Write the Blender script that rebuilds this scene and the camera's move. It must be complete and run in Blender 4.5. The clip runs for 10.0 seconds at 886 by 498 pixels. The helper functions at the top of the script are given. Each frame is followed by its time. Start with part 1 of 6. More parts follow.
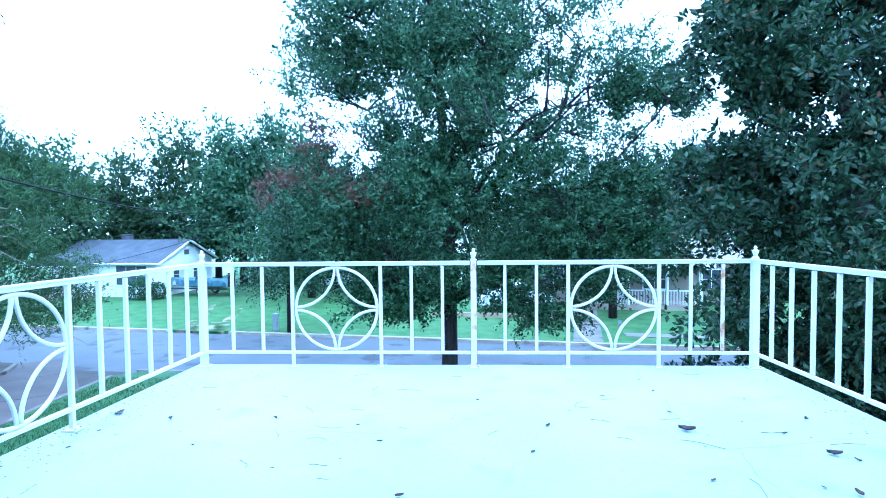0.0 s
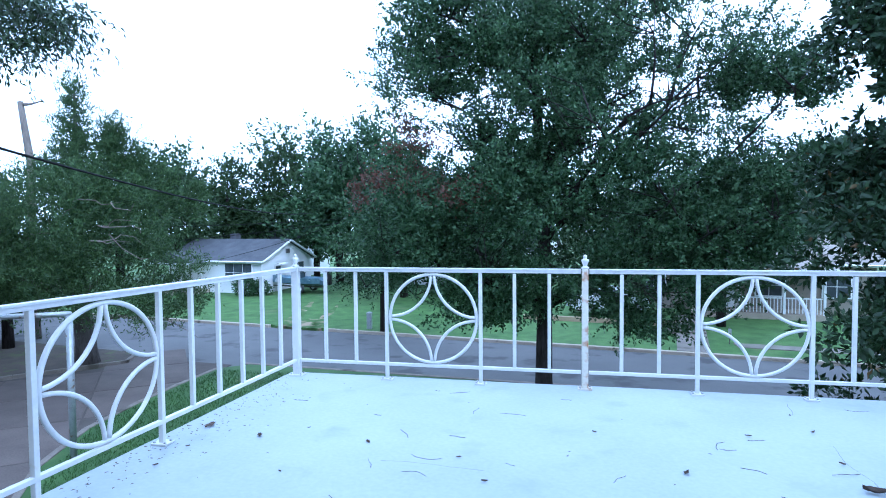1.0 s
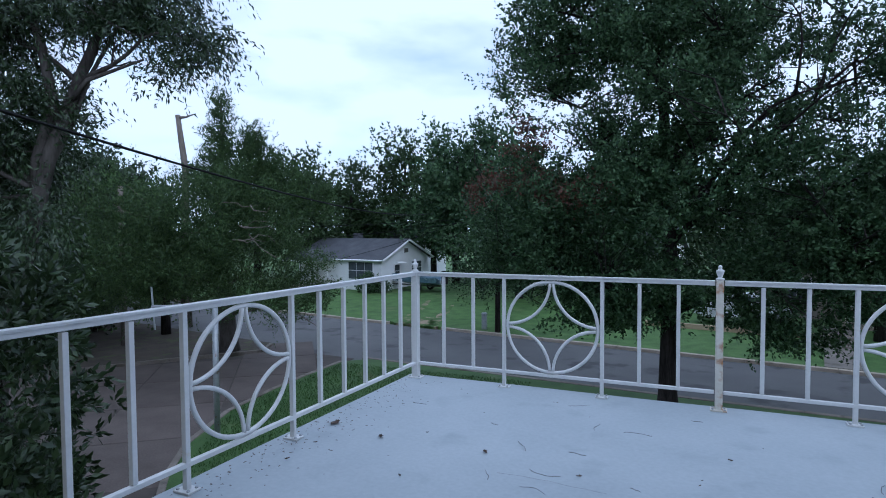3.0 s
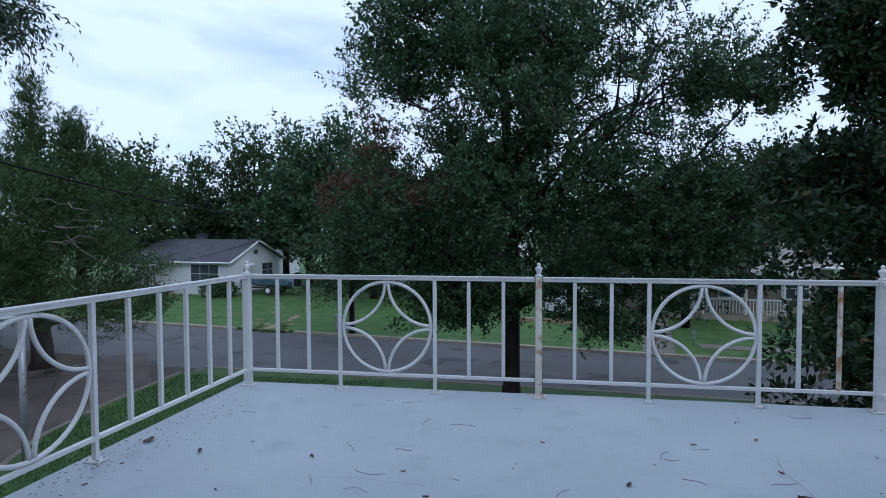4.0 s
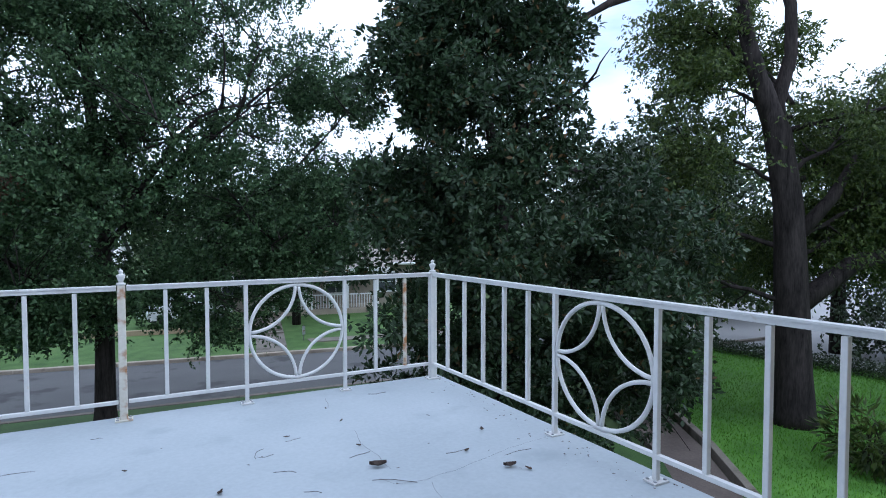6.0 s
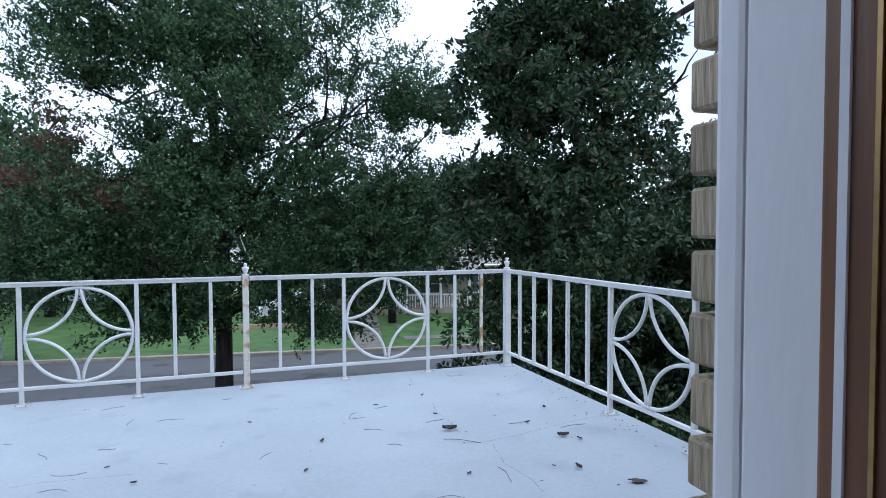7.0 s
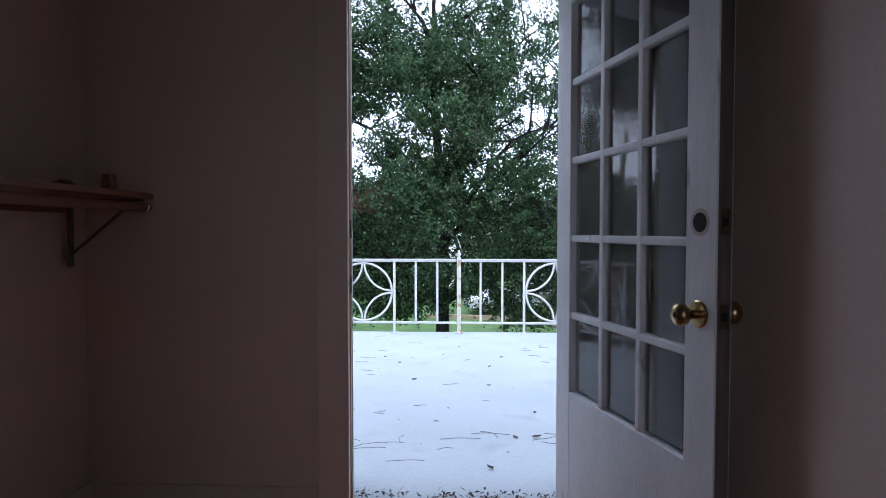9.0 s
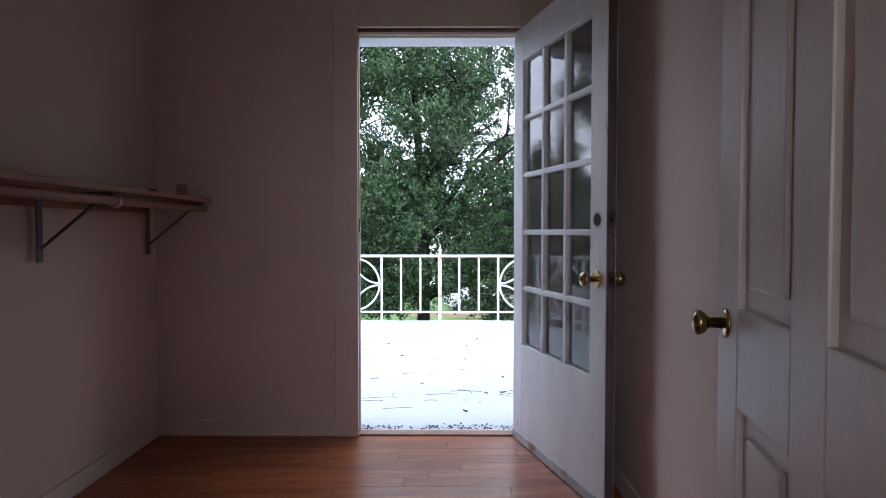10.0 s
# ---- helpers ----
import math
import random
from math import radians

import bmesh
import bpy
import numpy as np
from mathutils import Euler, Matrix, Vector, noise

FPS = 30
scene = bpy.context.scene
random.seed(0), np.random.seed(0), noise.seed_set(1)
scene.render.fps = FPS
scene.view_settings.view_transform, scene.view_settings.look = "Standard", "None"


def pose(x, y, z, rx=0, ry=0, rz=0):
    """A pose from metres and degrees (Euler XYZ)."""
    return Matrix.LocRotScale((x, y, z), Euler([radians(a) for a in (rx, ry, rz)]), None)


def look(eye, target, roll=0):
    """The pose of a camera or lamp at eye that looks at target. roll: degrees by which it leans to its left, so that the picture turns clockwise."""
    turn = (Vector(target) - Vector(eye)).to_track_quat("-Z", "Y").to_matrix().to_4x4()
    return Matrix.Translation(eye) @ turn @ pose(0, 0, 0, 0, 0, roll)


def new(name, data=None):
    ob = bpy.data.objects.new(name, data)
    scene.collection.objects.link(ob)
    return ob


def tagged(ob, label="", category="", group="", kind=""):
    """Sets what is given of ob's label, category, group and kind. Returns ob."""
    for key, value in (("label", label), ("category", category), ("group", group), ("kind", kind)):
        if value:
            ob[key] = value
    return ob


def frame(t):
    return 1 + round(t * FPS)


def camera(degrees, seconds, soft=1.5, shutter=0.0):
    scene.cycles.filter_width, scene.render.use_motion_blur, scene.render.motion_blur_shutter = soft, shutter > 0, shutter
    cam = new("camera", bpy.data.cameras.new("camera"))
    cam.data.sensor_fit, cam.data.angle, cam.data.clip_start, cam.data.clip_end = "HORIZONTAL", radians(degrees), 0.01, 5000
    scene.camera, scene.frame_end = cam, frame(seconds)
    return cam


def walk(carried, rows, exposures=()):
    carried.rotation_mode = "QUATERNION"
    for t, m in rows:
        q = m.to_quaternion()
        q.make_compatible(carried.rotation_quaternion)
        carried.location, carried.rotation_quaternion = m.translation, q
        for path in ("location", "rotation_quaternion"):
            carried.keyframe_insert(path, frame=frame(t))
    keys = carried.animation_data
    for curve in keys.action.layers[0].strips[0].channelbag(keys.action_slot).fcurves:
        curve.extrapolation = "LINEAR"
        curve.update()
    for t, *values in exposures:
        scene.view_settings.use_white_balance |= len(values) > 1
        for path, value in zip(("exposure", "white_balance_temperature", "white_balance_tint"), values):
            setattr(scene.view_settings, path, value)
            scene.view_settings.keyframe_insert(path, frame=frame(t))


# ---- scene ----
cam = camera(75.2, 10.0, 1.0)
PATH = [
    (0, (0.185, -0.925, 1.041), (0.0775, 1.071, 0.953), -0.6),
    (0.5, (0.112, -0.635, 1.049), (-0.093, 1.352, 0.962), -0.5),
    (1, (0.048, -0.528, 1.064), (-0.37, 1.426, 0.98), -0.5),
    (1.5, (-0.025, -0.53, 1.104), (-0.672, 1.361, 1.02), -0.5),
    (2, (-0.075, -0.484, 1.095), (-0.863, 1.353, 1.014), -0.3),
    (2.2, (-0.06, -0.502, 1.107), (-0.879, 1.321, 1.025), -0.3),
    (3.3, (0.039, -0.498, 1.111), (-0.724, 1.349, 1.031), -0.4),
    (3.5, (0.058, -0.461, 1.105), (-0.617, 1.42, 1.026), -0.2),
    (4, (0.169, -0.458, 1.11), (-0.155, 1.513, 1.028), -0.2),
    (4.2, (0.188, -0.419, 1.125), (0.038, 1.573, 1.032), -0.2),
    (4.5, (0.257, -0.445, 1.106), (0.356, 1.551, 1.024), -0.2),
    (5, (0.304, -0.446, 1.106), (0.832, 1.481, 1.024), -0.1),
    (5.5, (0.306, -0.436, 1.108), (1.153, 1.374, 1.028), -0.1),
    (5.7, (0.306, -0.439, 1.114), (1.247, 1.324, 1.034), -0.1),
    (6.8, (0.211, -0.834, 1.096), (0.947, 1.024, 1.025), -0.1),
    (7, (0.229, -0.985, 1.099), (0.859, 0.911, 1.029), -0.2),
    (7.5, (0.187, -1.443, 1.078), (0.539, 0.525, 1.014), -0.0),
    (8, (0.242, -1.979, 1.073), (0.384, 0.015, 1.007), -0.2),
    (8.5, (0.23, -2.493, 1.088), (0.222, -0.494, 1.023), -0.1),
    (9, (0.276, -2.937, 1.07), (0.191, -0.94, 1.006), 0.0),
    (9.5, (0.271, -3.305, 1.057), (0.185, -1.308, 0.994), -0.2),
    (10, (0.277, -3.676, 1.048), (0.261, -1.677, 0.985), -0.0),
]
EXPOSURES = [
    (0.0, 1.58, 3900, 2), (0.5, 1.10, 4100, 8), (1.0, 0.66, 4500, 8), (1.5, 0.30, 4750, 8), (2.0, 0.0, 4850, 10),
    (3.5, -0.75, 5200, 11), (4.5, -0.7, 5250, 11), (5.5, -0.2, 5400, 11), (7.0, 0.13, 5450, 11), (7.5, 0.1, 5450, 12), (8.0, 0.05, 5500, 12),
    (8.5, 0.44, 5600, 13), (9.0, 0.84, 5550, 15), (9.5, 1.31, 5600, 17), (10.0, 1.62, 5850, 17),
]
walk(cam, [(t, look(eye, target, roll)) for t, eye, target, roll in PATH], EXPOSURES)

# ---- sky and light: an overcast morning ----
SUN_EL, SUN_ROT = 38.0, 125.0
world = bpy.data.worlds.new("sky")
scene.world = world
world.use_nodes = True
wn, wl = world.node_tree.nodes, world.node_tree.links
wn.clear()
w_out = wn.new("ShaderNodeOutputWorld")
w_bg = wn.new("ShaderNodeBackground")
w_sky = wn.new("ShaderNodeTexSky")
w_sky.sky_type, w_sky.sun_disc = "NISHITA", False
w_sky.sun_elevation, w_sky.sun_rotation = radians(SUN_EL), radians(SUN_ROT)
w_co = wn.new("ShaderNodeTexCoord")
w_map = wn.new("ShaderNodeMapping")
w_map.inputs["Scale"].default_value = (1.0, 1.0, 3.2)
w_no = wn.new("ShaderNodeTexNoise")
w_no.inputs["Scale"].default_value, w_no.inputs["Detail"].default_value = 2.1, 6.0
w_rmp = wn.new("ShaderNodeValToRGB")
w_rmp.color_ramp.elements[0].position, w_rmp.color_ramp.elements[1].position = 0.18, 0.46
w_mix = wn.new("ShaderNodeMix")
w_mix.data_type = "RGBA"
w_cl = wn.new("ShaderNodeRGB")
w_cl.outputs[0].default_value = (15.0, 15.8, 17.0, 1)
wl.new(w_co.outputs["Generated"], w_map.inputs["Vector"])
wl.new(w_map.outputs["Vector"], w_no.inputs["Vector"])
wl.new(w_no.outputs["Fac"], w_rmp.inputs["Fac"])
wl.new(w_rmp.outputs["Color"], w_mix.inputs["Factor"])
w_up = wn.new("ShaderNodeVectorMath")
w_up.operation = "SCALE"
w_up.inputs["Scale"].default_value = 2.2
wl.new(w_sky.outputs["Color"], w_up.inputs[0])
wl.new(w_up.outputs["Vector"], w_mix.inputs["A"])
wl.new(w_cl.outputs["Color"], w_mix.inputs["B"])
wl.new(w_mix.outputs["Result"], w_bg.inputs["Color"])
w_bg.inputs["Strength"].default_value = 0.10
wl.new(w_bg.outputs["Background"], w_out.inputs["Surface"])
sun_data = bpy.data.lights.new("sun", "SUN")
sun_data.energy, sun_data.angle, sun_data.color = 0.9, radians(40), (1.0, 0.97, 0.92)
sun = new("sun", sun_data)
az = radians(SUN_ROT)
sun.matrix_world = look((40 * math.sin(az), 40 * math.cos(az), 31), (0, 0, 0))


# ---- materials ----
def material(name, c1, c2, scale=8.0, rough=0.6, bump=0.0, metal=0.0, fine=60.0, spots=None, stretch=(1, 1, 1), vary=0.0, spec=0.5):
    """Two colours mixed by a coarse and a fine noise, with fine relief. spots: (colour, low, high, scale) of worn patches."""
    m = bpy.data.materials.new(name)
    m.use_nodes = True
    n, l = m.node_tree.nodes, m.node_tree.links
    b = n["Principled BSDF"]
    co = n.new("ShaderNodeTexCoord")
    mp = n.new("ShaderNodeMapping")
    mp.inputs["Scale"].default_value = stretch
    l.new(co.outputs["Object"], mp.inputs["Vector"])
    n1 = n.new("ShaderNodeTexNoise")
    n1.inputs["Scale"].default_value, n1.inputs["Detail"].default_value = scale, 5
    n2 = n.new("ShaderNodeTexNoise")
    n2.inputs["Scale"].default_value, n2.inputs["Detail"].default_value = fine, 4
    l.new(mp.outputs["Vector"], n1.inputs["Vector"])
    l.new(mp.outputs["Vector"], n2.inputs["Vector"])
    add = n.new("ShaderNodeMath")
    add.operation = "MULTIPLY_ADD"
    add.inputs[1].default_value = 0.45
    l.new(n2.outputs["Fac"], add.inputs[0])
    sc = n.new("ShaderNodeMath")
    sc.operation = "MULTIPLY"
    sc.inputs[1].default_value = 0.62
    l.new(n1.outputs["Fac"], sc.inputs[0])
    l.new(sc.outputs[0], add.inputs[2])
    rmp = n.new("ShaderNodeValToRGB")
    e = rmp.color_ramp.elements
    e[0].position, e[0].color = 0.36, (*c1, 1)
    e[1].position, e[1].color = 0.70, (*c2, 1)
    l.new(add.outputs[0], rmp.inputs["Fac"])
    colour = rmp.outputs["Color"]
    if spots:
        n3 = n.new("ShaderNodeTexNoise")
        n3.inputs["Scale"].default_value, n3.inputs["Detail"].default_value = spots[3], 8
        l.new(mp.outputs["Vector"], n3.inputs["Vector"])
        r3 = n.new("ShaderNodeValToRGB")
        r3.color_ramp.elements[0].position, r3.color_ramp.elements[1].position = spots[1], spots[2]
        l.new(n3.outputs["Fac"], r3.inputs["Fac"])
        mx = n.new("ShaderNodeMix")
        mx.data_type = "RGBA"
        l.new(r3.outputs["Color"], mx.inputs["Factor"])
        l.new(colour, mx.inputs["A"])
        mx.inputs["B"].default_value = (*spots[0], 1)
        colour = mx.outputs["Result"]
    if vary:
        info = n.new("ShaderNodeObjectInfo")
        hs = n.new("ShaderNodeHueSaturation")
        mr = n.new("ShaderNodeMapRange")
        mr.inputs["To Min"].default_value, mr.inputs["To Max"].default_value = 1 - vary, 1 + vary
        l.new(info.outputs["Random"], mr.inputs["Value"])
        l.new(mr.outputs["Result"], hs.inputs["Value"])
        l.new(colour, hs.inputs["Color"])
        colour = hs.outputs["Color"]
    l.new(colour, b.inputs["Base Color"])
    b.inputs["Roughness"].default_value, b.inputs["Metallic"].default_value = rough, metal
    b.inputs["Specular IOR Level"].default_value = spec
    if bump:
        bp = n.new("ShaderNodeBump")
        bp.inputs["Strength"].default_value, bp.inputs["Distance"].default_value = bump, 0.01
        l.new(add.outputs[0], bp.inputs["Height"])
        l.new(bp.outputs["Normal"], b.inputs["Normal"])
    return m


def leaf_material(name, dark, light, rough=0.45, glow=0.25, odd=None, spec=0.4):
    """Foliage: each leaf its own shade, some light through it. odd: (colour, share) of turned leaves."""
    m = bpy.data.materials.new(name)
    m.use_nodes = True
    n, l = m.node_tree.nodes, m.node_tree.links
    b = n["Principled BSDF"]
    g = n.new("ShaderNodeNewGeometry")
    rmp = n.new("ShaderNodeValToRGB")
    e = rmp.color_ramp.elements
    e[0].position, e[0].color = 0.0, (*dark, 1)
    e[1].position, e[1].color = (0.98 - odd[1]) if odd else 1.0, (*light, 1)
    if odd:
        e2 = rmp.color_ramp.elements.new(1.0 - odd[1])
        e2.color = (*odd[0], 1)
    l.new(g.outputs["Random Per Island"], rmp.inputs["Fac"])
    co = n.new("ShaderNodeTexCoord")
    no = n.new("ShaderNodeTexNoise")
    no.inputs["Scale"].default_value = 0.8
    l.new(co.outputs["Object"], no.inputs["Vector"])
    mr = n.new("ShaderNodeMapRange")
    mr.inputs["To Min"].default_value, mr.inputs["To Max"].default_value = 0.65, 1.35
    l.new(no.outputs["Fac"], mr.inputs["Value"])
    hs = n.new("ShaderNodeHueSaturation")
    l.new(mr.outputs["Result"], hs.inputs["Value"])
    l.new(rmp.outputs["Color"], hs.inputs["Color"])
    l.new(hs.outputs["Color"], b.inputs["Base Color"])
    b.inputs["Roughness"].default_value = rough
    b.inputs["Specular IOR Level"].default_value = spec
    tr = n.new("ShaderNodeBsdfTranslucent")
    l.new(hs.outputs["Color"], tr.inputs["Color"])
    mx = n.new("ShaderNodeMixShader")
    mx.inputs[0].default_value = glow
    l.new(b.outputs[0], mx.inputs[1])
    l.new(tr.outputs[0], mx.inputs[2])
    l.new(mx.outputs[0], n["Material Output"].inputs["Surface"])
    return m


def glass_material(name, haze, haze_colour, streak):
    """A thin dusty pane: clear, with gloss by Fresnel and a film of dirt in streaks."""
    m = bpy.data.materials.new(name)
    m.use_nodes = True
    n, l = m.node_tree.nodes, m.node_tree.links
    n.remove(n["Principled BSDF"])
    clear, gloss, dirt = n.new("ShaderNodeBsdfTransparent"), n.new("ShaderNodeBsdfGlossy"), n.new("ShaderNodeBsdfDiffuse")
    clear.inputs["Color"].default_value = (0.93, 0.95, 0.94, 1)
    gloss.inputs["Roughness"].default_value = 0.02
    dirt.inputs["Color"].default_value = (*haze_colour, 1)
    fr = n.new("ShaderNodeFresnel")
    fr.inputs["IOR"].default_value = 1.55
    co, no = n.new("ShaderNodeTexCoord"), n.new("ShaderNodeTexNoise")
    mp = n.new("ShaderNodeMapping")
    mp.inputs["Scale"].default_value = (6, 6, 1.5)
    no.inputs["Scale"].default_value, no.inputs["Detail"].default_value = streak, 6
    l.new(co.outputs["Object"], mp.inputs["Vector"])
    l.new(mp.outputs["Vector"], no.inputs["Vector"])
    mr = n.new("ShaderNodeMapRange")
    mr.inputs["To Min"].default_value, mr.inputs["To Max"].default_value = haze * 0.4, haze * 1.6
    l.new(no.outputs["Fac"], mr.inputs["Value"])
    a, c = n.new("ShaderNodeMixShader"), n.new("ShaderNodeMixShader")
    l.new(mr.outputs["Result"], a.inputs[0])
    l.new(clear.outputs[0], a.inputs[1])
    l.new(dirt.outputs[0], a.inputs[2])
    l.new(fr.outputs[0], c.inputs[0])
    l.new(a.outputs[0], c.inputs[1])
    l.new(gloss.outputs[0], c.inputs[2])
    l.new(c.outputs[0], n["Material Output"].inputs["Surface"])
    return m


DECK = material("painted_concrete", (0.338, 0.380, 0.414), (0.408, 0.450, 0.484), 1.6, 0.62, 0.15, fine=45, spots=((0.29, 0.33, 0.365), 0.58, 0.80, 3.5))
IRON = material("white_enamel_iron", (0.58, 0.59, 0.60), (0.68, 0.68, 0.68), 9, 0.42, 0.1, spots=((0.55, 0.50, 0.42), 0.68, 0.78, 14))
RUSTY = material("rust_streaked_iron", (0.56, 0.53, 0.46), (0.66, 0.64, 0.58), 7, 0.55, 0.2, spots=((0.36, 0.17, 0.07), 0.52, 0.64, 11))
TRIM = material("white_trim_paint", (0.74, 0.75, 0.78), (0.80, 0.80, 0.82), 2, 0.5, 0.18, stretch=(1, 1, 0.25), spots=((0.50, 0.46, 0.42), 0.72, 0.78, 18))
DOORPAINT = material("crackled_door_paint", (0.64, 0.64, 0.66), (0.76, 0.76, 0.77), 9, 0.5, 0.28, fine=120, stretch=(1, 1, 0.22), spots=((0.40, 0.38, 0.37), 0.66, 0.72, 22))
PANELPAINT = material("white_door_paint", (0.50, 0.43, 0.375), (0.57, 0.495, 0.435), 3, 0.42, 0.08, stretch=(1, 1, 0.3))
STAIN = material("dark_stained_wood", (0.10, 0.045, 0.022), (0.24, 0.11, 0.05), 12, 0.45, 0.3, stretch=(1, 1, 0.08))
EDGEWOOD = material("worn_dark_door_edge", (0.06, 0.048, 0.042), (0.17, 0.14, 0.125), 14, 0.6, 0.3, stretch=(1, 1, 0.1))
TARNISH = material("tarnished_plate", (0.06, 0.05, 0.035), (0.13, 0.11, 0.075), 20, 0.5, 0.1, metal=0.8)
BRONZE = material("bronze_weatherstrip", (0.34, 0.22, 0.09), (0.50, 0.35, 0.16), 20, 0.35, 0.1, metal=0.9)
BRASS = material("polished_brass", (0.30, 0.225, 0.10), (0.46, 0.36, 0.175), 14, 0.26, 0.0, metal=1.0)
DARK = material("dark_hole", (0.010, 0.009, 0.008), (0.02, 0.018, 0.015), 10, 0.9)
WALLPAINT = material("beige_wall_paint", (0.58, 0.445, 0.385), (0.64, 0.50, 0.435), 1.3, 0.7, 0.06, fine=120)
# the ceiling stays out of view; its tan keeps bounced light low
CEILPAINT = material("bounce_cut_ceiling_tan", (0.44, 0.38, 0.33), (0.50, 0.44, 0.38), 1.5, 0.8, 0.1, fine=80)
BASEPAINT = material("baseboard_paint", (0.59, 0.46, 0.40), (0.65, 0.515, 0.45), 4, 0.5, 0.05)
PLANK = material("oiled_floor_wood", (0.17, 0.046, 0.015), (0.30, 0.092, 0.029), 6, 0.27, 0.04, fine=40, stretch=(0.12, 1, 1), vary=0.16)
SHELFWOOD = material("brown_shelf_wood", (0.17, 0.075, 0.04), (0.30, 0.14, 0.075), 8, 0.5, 0.15, stretch=(1, 0.12, 1))
STEEL = material("grey_painted_steel", (0.10, 0.095, 0.092), (0.18, 0.17, 0.165), 10, 0.5, 0.1, metal=0.4)
GALV = material("galvanised_pipe", (0.30, 0.32, 0.34), (0.46, 0.48, 0.50), 8, 0.5, 0.2, metal=0.7, spots=((0.22, 0.14, 0.09), 0.62, 0.7, 6))
BRICK = material("tan_striated_brick", (0.24, 0.19, 0.12), (0.56, 0.48, 0.35), 26, 0.85, 1.0, fine=70, stretch=(2.2, 2.2, 0.18), vary=0.2)
BRICKFAR = material("tan_brick_far", (0.33, 0.25, 0.16), (0.45, 0.36, 0.24), 3, 0.85, 0.3)
MORTAR = material("grey_mortar", (0.22, 0.21, 0.19), (0.32, 0.30, 0.27), 25, 0.9, 0.5)
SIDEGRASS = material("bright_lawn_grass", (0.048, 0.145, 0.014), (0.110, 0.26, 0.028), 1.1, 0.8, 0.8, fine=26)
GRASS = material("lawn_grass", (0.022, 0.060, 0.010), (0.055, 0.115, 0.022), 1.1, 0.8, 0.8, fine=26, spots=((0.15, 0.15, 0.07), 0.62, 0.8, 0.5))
GRASSFAR = material("far_lawn_grass", (0.030, 0.080, 0.013), (0.100, 0.19, 0.042), 1.4, 0.85, 0.9, fine=30, spots=((0.13, 0.14, 0.06), 0.60, 0.8, 0.35))
# earth with the shade of the trees put into its dark colour
SHADE_DIRT = material("bare_dirt_tree_shade", (0.036, 0.028, 0.021), (0.085, 0.066, 0.050), 1.5, 0.95, 0.8, fine=24, spots=((0.07, 0.08, 0.03), 0.55, 0.65, 2.0))
SANDY = material("sandy_track", (0.24, 0.18, 0.12), (0.36, 0.28, 0.20), 1.5, 0.95, 0.5, fine=20, spots=((0.06, 0.125, 0.025), 0.40, 0.54, 1.3))
FARGROUND = material("far_meadow", (0.045, 0.08, 0.02), (0.09, 0.13, 0.04), 0.1, 0.9, 0.2, fine=2.0)
ASPHALT = material("worn_asphalt", (0.085, 0.085, 0.088), (0.135, 0.134, 0.134), 0.35, 0.85, 0.3, fine=35, spots=((0.06, 0.06, 0.062), 0.56, 0.66, 0.8))
CONCRETE = material("old_concrete", (0.070, 0.054, 0.047), (0.128, 0.102, 0.090), 0.9, 0.85, 0.4, fine=22, spots=((0.06, 0.048, 0.04), 0.55, 0.7, 0.6), vary=0.08)
KERB = material("kerb_concrete", (0.32, 0.27, 0.21), (0.45, 0.39, 0.32), 2, 0.9, 0.5, fine=25, spots=((0.12, 0.10, 0.08), 0.58, 0.68, 1.5))
# a darker kerb concrete with dark brown spots
DARKKERB = material("dark_kerb_concrete", (0.13, 0.11, 0.092), (0.23, 0.20, 0.17), 2, 0.9, 0.5, fine=25, spots=((0.07, 0.06, 0.045), 0.55, 0.68, 1.5))
JOINT = material("dirt_filled_joint", (0.045, 0.038, 0.032), (0.085, 0.070, 0.060), 2, 0.95, 0.3)
PATHCON = material("grey_path_concrete", (0.15, 0.135, 0.115), (0.24, 0.215, 0.185), 1.4, 0.9, 0.4, fine=20, spots=((0.08, 0.07, 0.055), 0.56, 0.7, 1.2))
PALEROAD = material("pale_concrete_road", (0.27, 0.27, 0.275), (0.36, 0.36, 0.36), 0.3, 0.85, 0.2, fine=12)
BARK = material("grey_brown_bark", (0.010, 0.0085, 0.0085), (0.050, 0.042, 0.040), 7, 0.95, 1.0, fine=30, stretch=(1, 1, 0.18), spec=0.12)
MIDBARK = material("brown_grey_bark", (0.040, 0.035, 0.032), (0.115, 0.103, 0.094), 5, 0.95, 0.8, fine=22, stretch=(1, 1, 0.25), spec=0.12)
PALEBARK = material("pale_bark", (0.12, 0.10, 0.085), (0.22, 0.19, 0.165), 5, 0.95, 0.8, fine=22, stretch=(1, 1, 0.25), spec=0.12)
SIDING = material("white_siding", (0.80, 0.81, 0.82), (0.87, 0.87, 0.87), 2, 0.6, 0.1)
TANWALL = material("tan_siding", (0.24, 0.21, 0.17), (0.33, 0.29, 0.24), 2, 0.7, 0.1)
SHINGLE = material("grey_shingles", (0.048, 0.050, 0.060), (0.095, 0.098, 0.11), 1.2, 0.9, 0.5, fine=14)
PALESHINGLE = material("weathered_shingles", (0.19, 0.17, 0.15), (0.28, 0.25, 0.22), 1.2, 0.9, 0.5, fine=14)
WINDOWDARK = material("dark_window_glass", (0.05, 0.06, 0.07), (0.10, 0.12, 0.13), 3, 0.12)
CABLE = material("black_cable", (0.008, 0.008, 0.009), (0.018, 0.018, 0.018), 10, 0.8, spec=0.1)
WHITECAR = material("white_car_paint", (0.70, 0.72, 0.74), (0.76, 0.78, 0.80), 2, 0.25)
